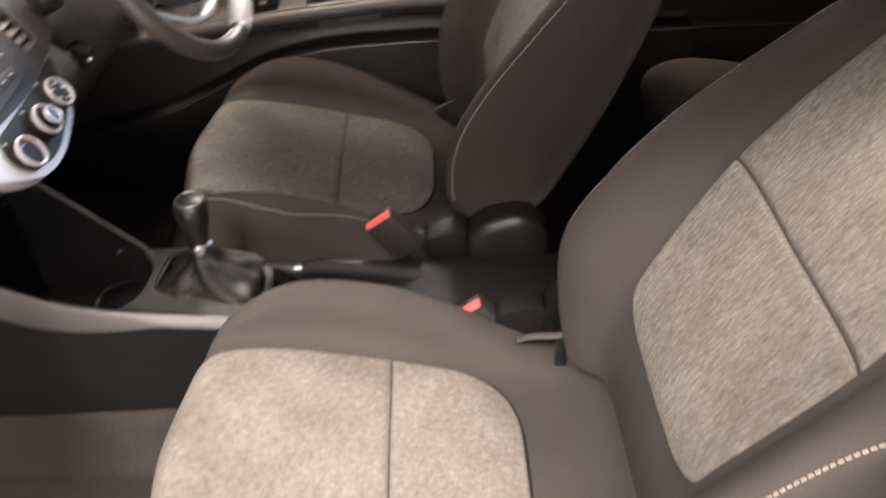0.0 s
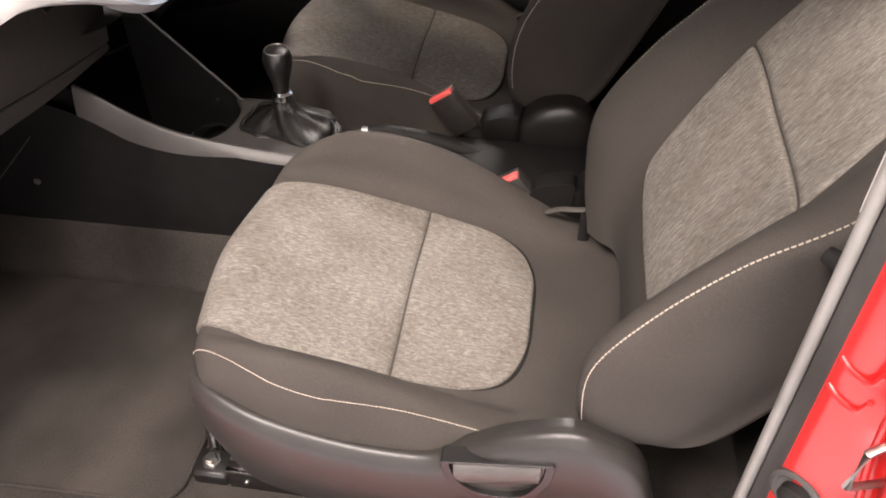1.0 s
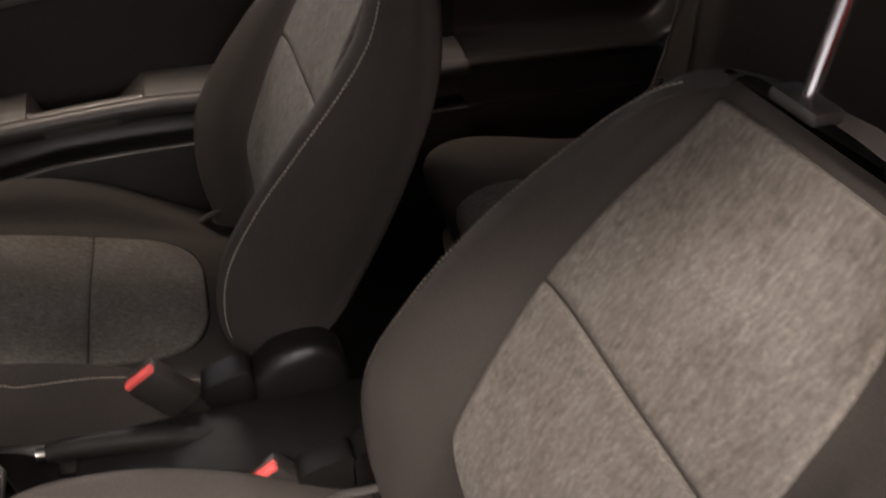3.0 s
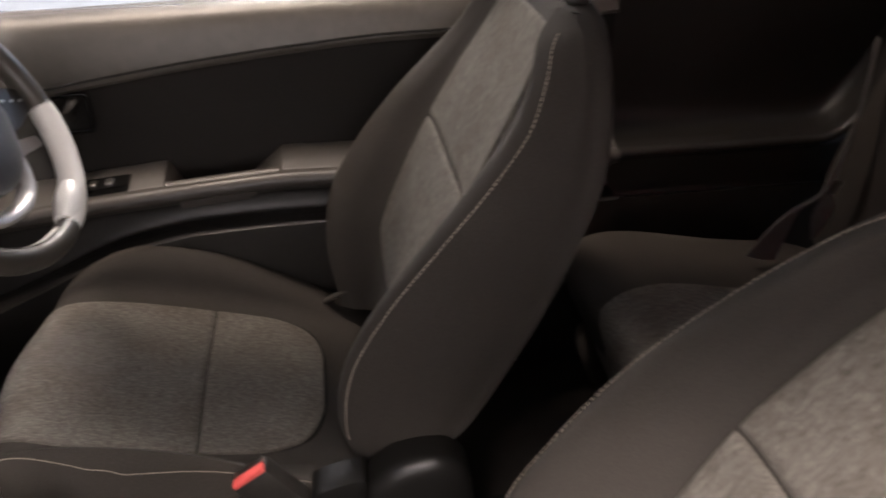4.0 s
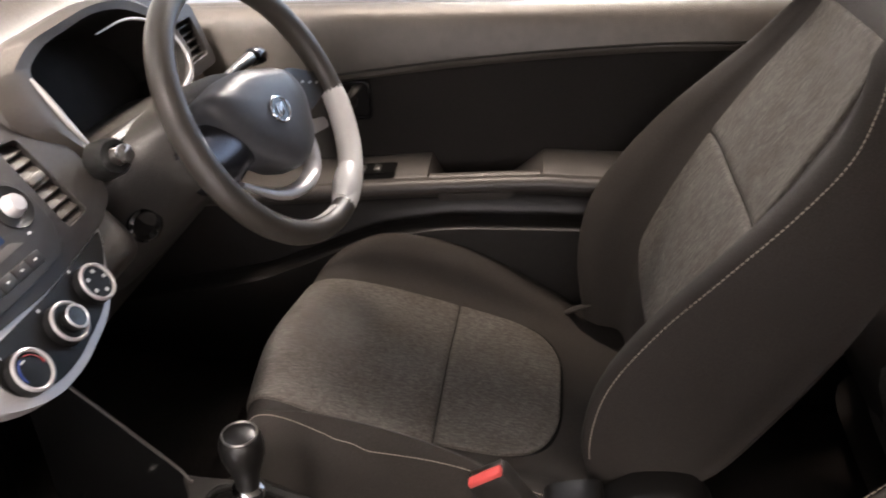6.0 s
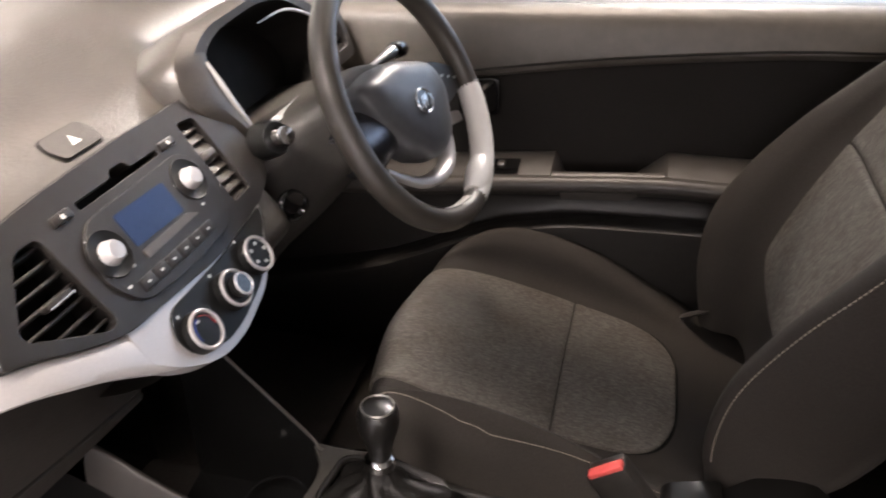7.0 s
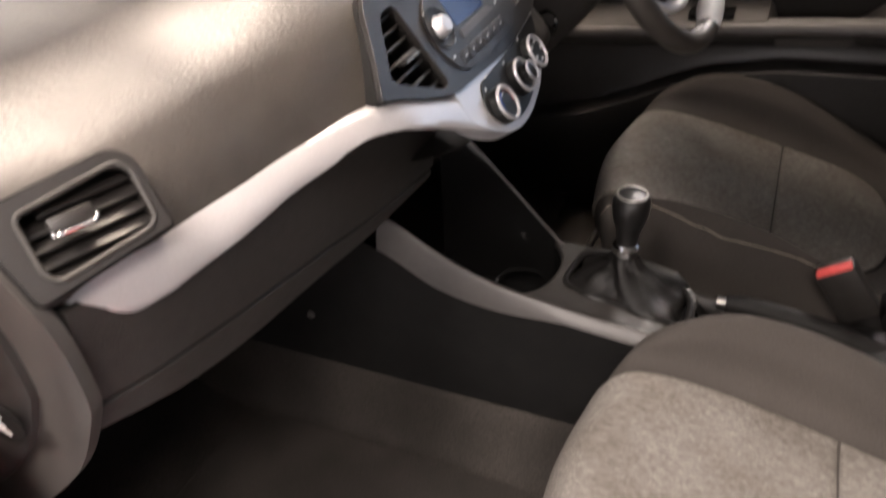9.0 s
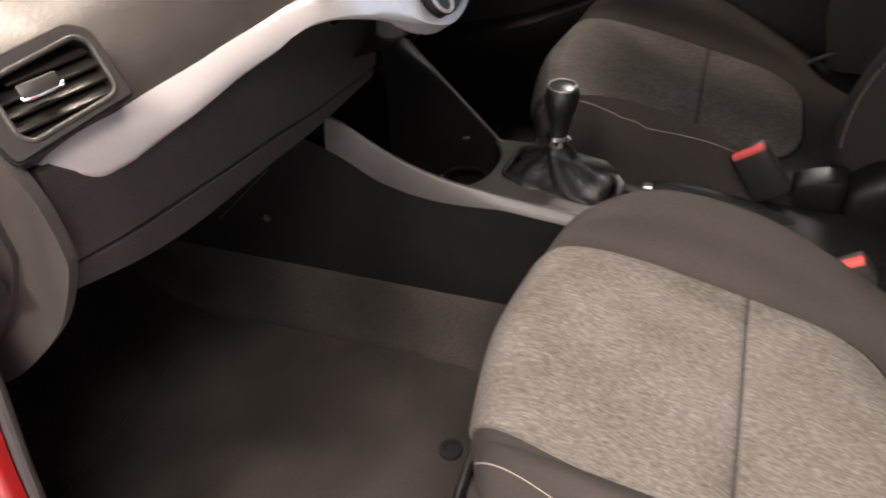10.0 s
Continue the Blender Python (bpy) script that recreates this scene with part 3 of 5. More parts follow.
            o = round_poly([(-0.066, 0.026), (0.064, 0.044), (0.061, 0.008), (0.040, -0.034), (0.010, -0.046), (-0.030, -0.042), (-0.058, -0.014)], [0.005, 0.005, 0.02, 0.02, 0.02, 0.02, 0.02])
            i = [(a * 0.84, b * 0.82 + 0.003) for a, b in o]
            bevelled(part("lever_surround", f.plate(o, -0.012, 0.010, [i]), M_COVER, shield, "black lever surround"), 0.003)
            part("lever_recess", f.plate(i, -0.014, -0.010), M_DARK, shield)
            part("recline_lever", thick_grid([[f.p(a, b + 0.2 * a, c) for a in np.linspace(-0.050, 0.048, 12)] for b, c in catmull([(0.028, 0.001), (0.023, 0.008), (0.012, 0.010), (-0.006, 0.008), (-0.015, 0.002), (-0.019, -0.008)], 14)], 0.004, (0, -side, 0)), M_GREY, shield, "grey pull-up seat lever")
    # rails
    for v in (-0.19, 0.19):
        rail = bevelled(part("rail", box((cx - 0.03, cy + v, 0.352), (0.54, 0.036, 0.046), 0.003), M_COVER, ob, "black steel slide rail"), 0.002)
        part("rail_lip", box((cx - 0.03, cy + v - 0.0165, 0.3765), (0.535, 0.008, 0.007), 0.002), M_CHROME, rail, "bare steel rail lip")
        foot = bevelled(part("rail_foot", box((cx - 0.325, cy + v, 0.352), (0.055, 0.046, 0.028), 0.006), M_COVER, ob, "black rail foot"), 0.003)
        part("bolt", revolve([(0.0145, 0.0), (0.0145, 0.003), (0.0095, 0.0035), (0.0095, 0.010), (0.008, 0.0115), (0.0, 0.0115)], (cx - 0.327, cy + v, 0.366), (0, 0, 1), 6), M_STEEL, foot, "steel bolt")
        part("rail_stop", box((cx - 0.282, cy + v + 0.004, 0.388), (0.022, 0.020, 0.024), 0.004, pose(0, 0, 0, 0, 25, 0)), M_STEEL, rail, "bent steel stop tab")
        part("rivet", revolve([(0.005, 0), (0.004, 0.003), (0.0, 0.004)], (cx - 0.270, cy + v - 0.018, 0.352), (0, -1, 0), 12), M_STEEL, rail, "steel rivet")
        part("leg", box((cx - 0.02, cy + v, 0.40), (0.48, 0.03, 0.14), 0.008), M_DARK, ob)
    part("slide_bar", tube([(cx - 0.33, cy - 0.17, 0.365), (cx - 0.36, cy - 0.1, 0.37), (cx - 0.36, cy + 0.1, 0.37), (cx - 0.33, cy + 0.17, 0.365)], 0.007, 10, 24), M_STEEL, ob, "steel seat adjuster bar")
    # hinge cover towards the tunnel
    hc = Face((cx + 0.228, cy - outer * 0.255, 0.5), (0, 0, 1), (0, -outer, 0))
    shape = round_poly([(-0.068, 0.088), (-0.030, 0.124), (0.022, 0.134), (0.060, 0.104), (0.068, 0.050), (0.050, -0.050), (0.0, -0.10), (-0.068, -0.09)], [0.012, 0.05, 0.05, 0.05, 0.06, 0.06, 0.06, 0.02], 8)
    rows = [[hc.p(a * g, b * g + 0.02 * (1 - g), c) for a, b in shape] for g, c in ((1.0, -0.03), (1.0, 0.004), (0.99, 0.012), (0.95, 0.019), (0.88, 0.023), (0.72, 0.025), (0.4, 0.026))]
    cover = part("hinge_cover", grid_bm(rows, closed=True, cap=True), M_COVER, ob, "black moulded hinge cover")
    wedge = round_poly([(-0.138, 0.052), (-0.136, 0.086), (-0.10, 0.098), (-0.066, 0.104), (-0.066, -0.02), (-0.10, 0.0)], 0.012, 4)
    rows = [[hc.p(-0.1 + (a + 0.1) * g, 0.05 + (b - 0.05) * g, c) for a, b in wedge] for g, c in ((1.0, -0.03), (1.0, 0.0), (0.93, 0.008), (0.7, 0.011))]
    part("cover_wing", grid_bm(rows, closed=True, cap=True), M_COVER, cover, "black cover wing")
    return ob


seat("passenger_seat", 0.015, 0.545, -1, "grey fabric passenger seat with pale heathered panels", 0.025, 0.04, -0.02, 1.13)
seat("driver_seat", -0.086, 1.215, 1, "dark grey fabric driver seat with heathered panels", wider=1.08, near=0.45, forward=0.020, toe=0.014)


def buckle(x, y, z, lean, turnz=0):
    ob = thing("seat_belt_buckle", (x, y, z - 0.16), "black seat belt buckle with a red release button", "seat belt buckle", "seat belt buckles")
    R = pose(0, 0, 0, 0, lean, turnz)
    at = Matrix.Translation((x, y, z)) @ R

    def put(c, s, bev):
        bm = box((0, 0, 0), s, bev)
        bmesh.ops.transform(bm, matrix=at @ Matrix.Translation(c), verts=bm.verts[:])
        return bm
    body = part("buckle_body", put((0, 0, -0.04), (0.052, 0.030, 0.082), 0.007), M_PLASTIC, ob)
    part("release_button", put((0, -0.0065, 0.0015), (0.046, 0.0145, 0.008), 0.003), M_REDBUTTON, body, "red release button")
    part("slot", put((0, 0.0075, 0.001), (0.044, 0.0085, 0.004), 0.0015), M_STEEL, body, "metal latch slot")
    a = at @ Vector((0, 0, -0.078))
    part("stalk", tube([a, a + Vector((0.045, 0, -0.06)), (x + 0.10, y, z - 0.16)], [0.012, 0.010, 0.012], 10, 14, 1.6), M_DARK, ob)
    return ob


buckle(-0.063, 0.957, 0.630, -35)
buckle(0.067, 0.792, 0.588, -35)

sleeve = thing("seat_belt_anchor", (0.05, 1.40, 0.40), "grey seat belt sleeve beside the driver seat", "seat belt anchor")
part("sleeve", tube([(0.012, 1.430, 0.505), (0.030, 1.416, 0.545), (0.058, 1.396, 0.575), (0.085, 1.377, 0.600)], [0.010, 0.011, 0.011, 0.008], 10, 20, 0.35), M_GREY, sleeve, "grey plastic sleeve")
part("webbing", tube([(0.012, 1.430, 0.505), (0.005, 1.437, 0.45), (0.0, 1.44, 0.36)], 0.018, 8, 10, 0.12), M_BELT, sleeve, "grey belt webbing")

bracket = thing("seat_anchor_bracket", (0.165, 0.727, 0.33), "dark steel belt anchor bracket beside the passenger seat", "bracket")
part("strap", tube([(0.135, 0.740, 0.568), (0.155, 0.735, 0.580), (0.18, 0.725, 0.590), (0.205, 0.718, 0.600)], [0.005, 0.006, 0.006, 0.005], 10, 14, 0.5), M_GREY, bracket, "dark steel strap")
part("upright", box((0.195, 0.722, 0.46), (0.016, 0.008, 0.26), 0.003), M_DARK, bracket, "black bracket upright")

# ---- dashboard ----
dash = thing("dashboard", (-0.6, CY, 0.7), "dark grained plastic dashboard with silver trim", "dashboard")
PASS = [(-1.24, 1.05), (-1.05, 1.072), (-0.85, 1.078), (-0.72, 1.068), (-0.637, 1.036), (-0.590, 0.995), (-0.569, 0.957), (-0.562, 0.918), (-0.572, 0.875), (-0.586, 0.830), (-0.70, 0.775), (-0.95, 0.60), (-1.15, 0.45)]
MIDD = [(-1.24, 1.06), (-1.05, 1.088), (-0.85, 1.098), (-0.72, 1.088), (-0.625, 1.068), (-0.575, 1.035), (-0.543, 0.99), (-0.502, 0.934), (-0.465, 0.88), (-0.53, 0.835), (-0.66, 0.80), (-0.9, 0.70), (-1.15, 0.6)]
DRIV = [(-1.24, 1.06), (-1.05, 1.088), (-0.85, 1.10), (-0.74, 1.095), (-0.68, 1.07), (-0.66, 1.03), (-0.64, 0.97), (-0.60, 0.92), (-0.575, 0.87), (-0.58, 0.80), (-0.68, 0.70), (-0.9, 0.6), (-1.15, 0.5)]


def dash_profile(y):
    def mixp(a, b, f):
        f = max(0, min(1, f))
        f = f * f * (3 - 2 * f)
        return [(p[0] + (q[0] - p[0]) * f, p[1] + (q[1] - p[1]) * f) for p, q in zip(a, b)]
    if y < 0.8:
        P = mixp(PASS, MIDD, (y - 0.48) / 0.22)
        shift = 0.10 * (y - 0.42) * max(0, min(1, (0.7 - y) / 0.15)) - 0.25 * max(0, 0.36 - y)
        drop = 0.17 * max(0.0, min(y, 0.55) - 0.28) * max(0.0, min(1.0, (0.72 - y) / 0.17))
        return [(x + (shift if i > 2 else 0), z - drop * (0, 1, 1, 1, 0.5, 0)[max(0, i - 7)]) for i, (x, z) in enumerate(P)]
    return mixp(MIDD, DRIV, (y - 1.0) / 0.12)


RIDGE = catmull([(0.25, -0.72), (0.45, -0.705), (0.60, -0.687), (0.68, -0.688), (0.76, -0.699), (0.84, -0.716), (0.92, -0.738), (1.0, -0.772), (1.10, -0.82), (1.53, -0.95)], 60)


def ridged(x, y, z):
    """The dash top falls away on both sides of a soft ridge line."""
    d = x - float(np.interp(y, RIDGE[:, 0], RIDGE[:, 1]))
    k = max(0.0, min(1.0, (z - 1.02) / 0.03)) * max(0.0, min(1.0, (1.12 - y) / 0.1))
    return (x, y, z - k * (0.055 * min(max(d - 0.004, 0.0), 0.09) + 0.075 * min(max(-d - 0.004, 0.0), 0.22)))


STK = Face((-0.4957, 0.855, 0.9365), (-0.573, 0, 0.819), (0.819, 0, 0.573))
outline = round_poly([(-0.176, 0.119), (-0.11, 0.1240), (0.004, 0.1275), (0.142, 0.127), (0.168, 0.095), (0.178, 0.033), (0.170, 0.003), (0.13, -0.013), (0.07, -0.0205), (0.01, -0.0255), (-0.045, -0.022), (-0.096, -0.018), (-0.136, -0.0165), (-0.1785, -0.001), (-0.2266, 0.023), (-0.250, 0.031), (-0.218, 0.0685), (-0.192, 0.107)], [0.02, 0.02, 0.02, 0.03, 0.03, 0.03, 0.02, 0.02, 0.02, 0.02, 0.02, 0.02, 0.02, 0.02, 0.02, 0.008, 0.03, 0.02], 5)


def inside(poly, a, b):
    hit = False
    for (pa, pb), (qa, qb) in zip(poly, poly[1:] + poly[:1]):
        if (pb > b) != (qb > b) and a < pa + (qa - pa) * (b - pb) / (qb - pb):
            hit = not hit
    return hit


def cut(bm, face, poly, near=0.06):
    """Opens a sheet behind a plate."""
    gone = []
    for f in bm.faces:
        d = f.calc_center_median() - face.o
        if abs(d.dot(face.n)) < near and inside(poly, d.dot(face.u), d.dot(face.v)):
            gone.append(f)
    bmesh.ops.delete(bm, geom=gone, context="FACES")


UPPER = catmull([(0.293, 0.950), (0.306, 0.954), (0.340, 0.958), (0.400, 0.957), (0.470, 0.9535), (0.527, 0.954), (0.557, 0.956), (0.582, 0.958), (0.6025, 0.958), (0.628, 0.956), (0.6765, 0.938), (0.705, 0.928), (0.730, 0.916), (0.745, 0.905), (0.752, 0.893)], 90)
LOWER = catmull([(0.296, 0.945), (0.308, 0.933), (0.328, 0.9175), (0.355, 0.9160), (0.400, 0.9185), (0.449, 0.9195), (0.512, 0.9225), (0.543, 0.9265), (0.567, 0.9345), (0.5845, 0.937), (0.6165, 0.932), (0.663, 0.9135), (0.690, 0.9000), (0.715, 0.8865), (0.765, 0.8636)], 90)


def trim_low(y):
    return float(np.interp(y, LOWER[:, 0], LOWER[:, 1]))


LV = Face((-0.586, 0.325, 0.990), (0, 0, 1), (0.75, -0.31, 0.57))
LV.u = Vector((0, 0, 1)).cross(LV.n).normalized()
LV.v = LV.n.cross(LV.u)
bm = grid_bm([[ridged(p[0], y, p[1]) for p in catmull(dash_profile(y), 190)] for y in np.concatenate([np.linspace(0.278, 0.8, 86), np.linspace(0.806, 1.53, 110)])])
cut(bm, STK, [(a * 0.95 - 0.002, b * 0.9 + 0.003) for a, b in outline])
cut(bm, LV, [(-0.047, 0.033), (0.044, 0.039), (0.046, -0.017), (-0.046, -0.028)])
low = [f for f in bm.faces if f.calc_center_median().y < 0.735 and f.calc_center_median().z < trim_low(f.calc_center_median().y) + 0.005 and f.calc_center_median().x > -0.82]
bmesh.ops.delete(bm, geom=low, context="FACES")
part("dash_moulding", bm, M_DASH, dash, "grained dark plastic dash top and face")
ventL = round_poly([(-0.172, 0.095), (-0.143, 0.0945), (-0.137, 0.000), (-0.150, -0.003), (-0.214, 0.0335), (-0.217, 0.042)], [0.01, 0.008, 0.006, 0.008, 0.006, 0.006])
ventR = round_poly([(0.091, 0.107), (0.121, 0.1035), (0.125, 0.0065), (0.087, 0.0045)], 0.006)
slot = round_poly([(-0.088, 0.0920), (0.040, 0.0920), (0.040, 0.0975), (-0.004, 0.0985), (-0.009, 0.1065), (-0.030, 0.1065), (-0.035, 0.0995), (-0.088, 0.1000)], 0.002, 2)
stack = bevelled(part("stack_surround", STK.plate(outline, -0.03, 0.007, [ventL, ventR, slot]), M_STACK, dash, "charcoal centre stack surround"), 0.005, 3)
part("stack_gap", STK.plate([(a * 1.004, b * 1.008) for a, b in outline], -0.02, 0.0005, [ventL, ventR, slot]), M_DARK, dash)


def louvre(parent, face, outline, count, tilt, name="air_vent", depth=-0.012, slat=None):
    """A recessed vent with a dark back and slats across an outline, and a tab."""
    a0, a1 = min(p[0] for p in outline), max(p[0] for p in outline)
    b0, b1 = min(p[1] for p in outline), max(p[1] for p in outline)
    v = part(name, face.plate([(a0 - 0.004, b0 - 0.004), (a1 + 0.004, b0 - 0.004), (a1 + 0.004, b1 + 0.004), (a0 - 0.004, b1 + 0.004)], -0.034, -0.030), M_DARK, parent, "black air vent")
    for i in range(count):
        b = b0 + (b1 - b0) * (i + 0.5) / count
        xs = []
        k = len(outline)
        for j in range(k):
            (pa, pb), (qa, qb) = outline[j - 1], outline[j]
            if (pb - b) * (qb - b) < 0:
                xs.append(pa + (qa - pa) * (b - pb) / (qb - pb))
        if len(xs) < 2:
            continue
        lo, hi = min(xs), max(xs)
        bm = box((0, 0, 0), (hi - lo + 0.002, 0.003, 0.020), 0.001)
        bmesh.ops.transform(bm, matrix=Matrix.Translation(face.p((lo + hi) / 2, b, depth)) @ face.turn() @ pose(0, 0, 0, tilt, 0, 0), verts=bm.verts[:])
        part("slat", bm, slat or M_STACK, v)
    return v


vl = louvre(dash, STK, ventL, 7, -8)
part("vent_tab", STK.block(-0.166, 0.045, 0.001, (0.03, 0.006, 0.012), 0.002), M_STACK, vl, "grey vent tab")
part("tab_edge", tube([STK.p(-0.181, 0.0425, 0.0075), STK.p(-0.151, 0.0425, 0.0075)], 0.0012, 8), M_CHROME, vl, "chrome tab edge")
vr = louvre(dash, STK, ventR, 8, 62, depth=-0.004, slat=M_BAND)
part("vent_tab", STK.block(0.104, 0.062, 0.001, (0.026, 0.009, 0.012), 0.002), M_GREY, vr, "vent tab")
part("slot_backing", STK.plate([(-0.09, 0.09), (0.03, 0.09), (0.03, 0.115), (-0.09, 0.115)], -0.03, -0.02), M_DARK, stack)

radio = part("radio", STK.plate(round_poly([(-0.104, 0.082), (0.070, 0.084), (0.078, 0.03), (0.058, -0.008), (-0.03, -0.013), (-0.105, -0.006), (-0.126, 0.035)], [0.03, 0.03, 0.03, 0.03, 0.05, 0.03, 0.03], 7), 0.003, 0.010), M_STACK, dash, "charcoal car radio with a blue unlit screen")
bevelled(radio, 0.003)
part("screen", STK.plate(round_poly([(-0.067, 0.0715), (0.012, 0.069), (0.011, 0.0335), (-0.068, 0.036)], 0.003), 0.0098, 0.0108), M_SCREEN, radio, "unlit blue display")
part("screen_bar", STK.plate(round_poly([(-0.068, 0.0305), (0.012, 0.0305), (0.026, 0.0225), (-0.067, 0.0215)], 0.002), 0.0098, 0.0112), M_GREY, radio)
for a, b in ((-0.0985, 0.0475), (0.0475, 0.0545)):
    part("knob_plate", STK.disc(a, b, [(0.024, 0.009), (0.024, 0.0108), (0.023, 0.0114), (0.0215, 0.0106), (0.0, 0.0106)]), M_HEATER, radio)
    part("knob", STK.disc(a, b, [(0.0125, 0.011), (0.0115, 0.013), (0.0105, 0.019), (0.0085, 0.0215), (0.0, 0.022)]), M_SILVER, radio, "silver radio knob")
for i in range(6):
    part("preset_button", STK.block(-0.0855 + i * 0.0212, 0.0065 - 0.0004 * i, 0.0098, (0.0208, 0.013, 0.003), 0.0010), M_STACK, radio)
    part("button_mark", STK.block(-0.0855 + i * 0.0212, 0.0065 - 0.0004 * i, 0.0114, (0.0042, 0.0018, 0.0006), 0), M_MARK, radio)
for a, b in ((-0.106, 0.014), (-0.087, 0.026), (0.037, 0.038), (0.040, 0.026), (-0.112, 0.030), (-0.109, 0.068), (0.026, 0.058)):
    part("function_mark", STK.block(a, b, 0.0102, (0.0045, 0.0022, 0.0006), 0), M_MARK, radio)
for a in (-0.116, 0.052):
    part("disc_button", STK.block(a + 0.006, 0.0965, 0.0075, (0.026, 0.010, 0.006), 0.003), M_STACK, radio)
    part("button_mark", STK.block(a + 0.006, 0.0965, 0.0107, (0.004, 0.004, 0.0006), 0), M_MARK, radio)

# heater panel below, edged by the silver trim
hv = round_poly([(-0.088, -0.027), (0.01, -0.0265), (0.07, -0.0215), (0.116, -0.016), (0.104, -0.032), (0.052, -0.071), (0.028, -0.079), (-0.024, -0.0895), (-0.058, -0.0895), (-0.098, -0.074), (-0.104, -0.050)], [0.02, 0.02, 0.02, 0.008, 0.02, 0.02, 0.02, 0.02, 0.02, 0.03, 0.03], 5)
sil = round_poly([(-0.138, -0.005), (-0.140, -0.050), (-0.118, -0.0725), (-0.090, -0.0895), (-0.062, -0.0985), (-0.022, -0.0985), (0.033, -0.0865), (0.060, -0.0745), (0.116, -0.023), (0.128, 0.004), (0.05, -0.004)], [0.004, 0.004, 0.02, 0.02, 0.02, 0.03, 0.02, 0.02, 0.02, 0.004, 0.004], 5)
bevelled(part("silver_surround", STK.plate(sil, -0.02, 0.0042), M_SILVER, dash, "satin silver heater surround"), 0.004, 4)
heat = part("heater_panel", STK.plate(hv, -0.01, 0.0062), M_HEATER, dash, "gloss black heater control panel")
bevelled(heat, 0.002)
for k, (a, b) in enumerate(((-0.077, -0.062), (-0.010, -0.057), (0.051, -0.051))):
    g = 0.89
    part("dial_collar", STK.disc(a, b, [(0.0240 * g, 0.004), (0.0238 * g, 0.012), (0.0228 * g, 0.0165), (0.0205 * g, 0.0172), (0.0195 * g, 0.015), (0.0, 0.015)]), M_HEATER, heat, "black dial collar")
    part("dial_ring", ring(STK.p(a, b, 0.0168), STK.n, 0.0213 * g, 0.0021, 40, 8), M_SILVER, heat, "silver dial ring")
    part("dial", STK.disc(a, b, [(0.0195 * g, 0.014), (0.018 * g, 0.0165), (0.0, 0.017)]), M_HEATER, heat, "black dial")
    if k == 0:
        for a0, a1, m in ((100, 200, M_BLUE), (-10, 80, M_REDPRINT)):
            part("heat_arc", tube([STK.p(a + 0.0140 * math.cos(radians(w)), b + 0.0140 * math.sin(radians(w)), 0.0171) for w in np.linspace(a0, a1, 14)], 0.0010, 6, 0, 0.3), m, heat)
    if k == 1:
        part("fan_knob", STK.disc(a, b, [(0.0125, 0.015), (0.0118, 0.027), (0.0105, 0.0285), (0.0, 0.0285)]), M_GLOSS, heat, "black fan knob")
        part("fan_ring", ring(STK.p(a, b, 0.0285), STK.n, 0.0112, 0.0012, 32, 6), M_SILVER, heat, "silver fan ring")
    if k == 2:
        for w in range(5):
            part("dial_mark", STK.block(a + 0.0115 * math.cos(1.2 * w), b + 0.0115 * math.sin(1.2 * w), 0.0172, (0.004, 0.0035, 0.0008), 0), M_MARK, heat)
    else:
        part("dial_mark", STK.block(a - 0.003, b + 0.011, 0.0172 if k == 0 else 0.0288, (0.005, 0.0016, 0.0008), 0), M_MARK, heat)
    part("print_mark", STK.block(a + 0.021, b - 0.016, 0.0065, (0.0035, 0.0035, 0.0005), 0), M_MARK, heat)
    part("print_mark", STK.block(a - 0.008, b + 0.0255, 0.0065, (0.0035, 0.003, 0.0005), 0), M_MARK, heat)

# silver trim strip: from the door end along the face, then under the heater panel
@functools.lru_cache(None)
def dash_line(y):
    P = catmull(dash_profile(y), 150)[50:115]
    return [-p[1] for p in P], [p[0] for p in P]


def dash_x(y, z):
    """How far back the dash face stands at a height."""
    Z, X = dash_line(round(float(y), 4))
    return float(np.interp(-z, Z, X))


def trim_x(y, z):
    plane = -0.4957 - 0.7 * (z - 0.9365)
    f = max(0.0, min(1.0, (y - 0.56) / 0.08))
    return (1 - f) * dash_x(y, z) + f * max(plane, dash_x(y, z))


rows = []
for (ya, za), (yb, zb) in zip(UPPER, LOWER):
    r = []
    for f, flat, slope in ((0, 0.0, 0.0), (0.12, 0.0035, 0.0038), (0.4, 0.0050, 0.0095), (0.66, 0.0050, 0.0118), (0.82, 0.0045, 0.0115), (0.93, 0.002, 0.0075), (1.0, -0.004, -0.001)):
        y, z = ya + (yb - ya) * f, za + (zb - za) * f
        w = max(0.0, min(1.0, (0.70 - y) / 0.28))
        up = flat + (slope - flat) * w * w * (3 - 2 * w)
        r.append((trim_x(y, z) + up * max(0.35, min(1.0, (y - 0.33) / 0.09)), y, z))
    rows.append(r)
part("silver_trim", thick_grid(rows, 0.012, (-1, 0, 0)), M_SILVER, dash, "satin silver dash trim")
GLOVE = catmull([(0.28, -0.596), (0.34, -0.576), (0.40, -0.5645), (0.47, -0.556), (0.55, -0.549), (0.65, -0.542), (0.82, -0.533)], 60)


def glove_x(y, z):
    """The flat face of the glovebox under the trim."""
    return float(np.interp(y, GLOVE[:, 0], GLOVE[:, 1])) - 0.15 * (0.915 - z)


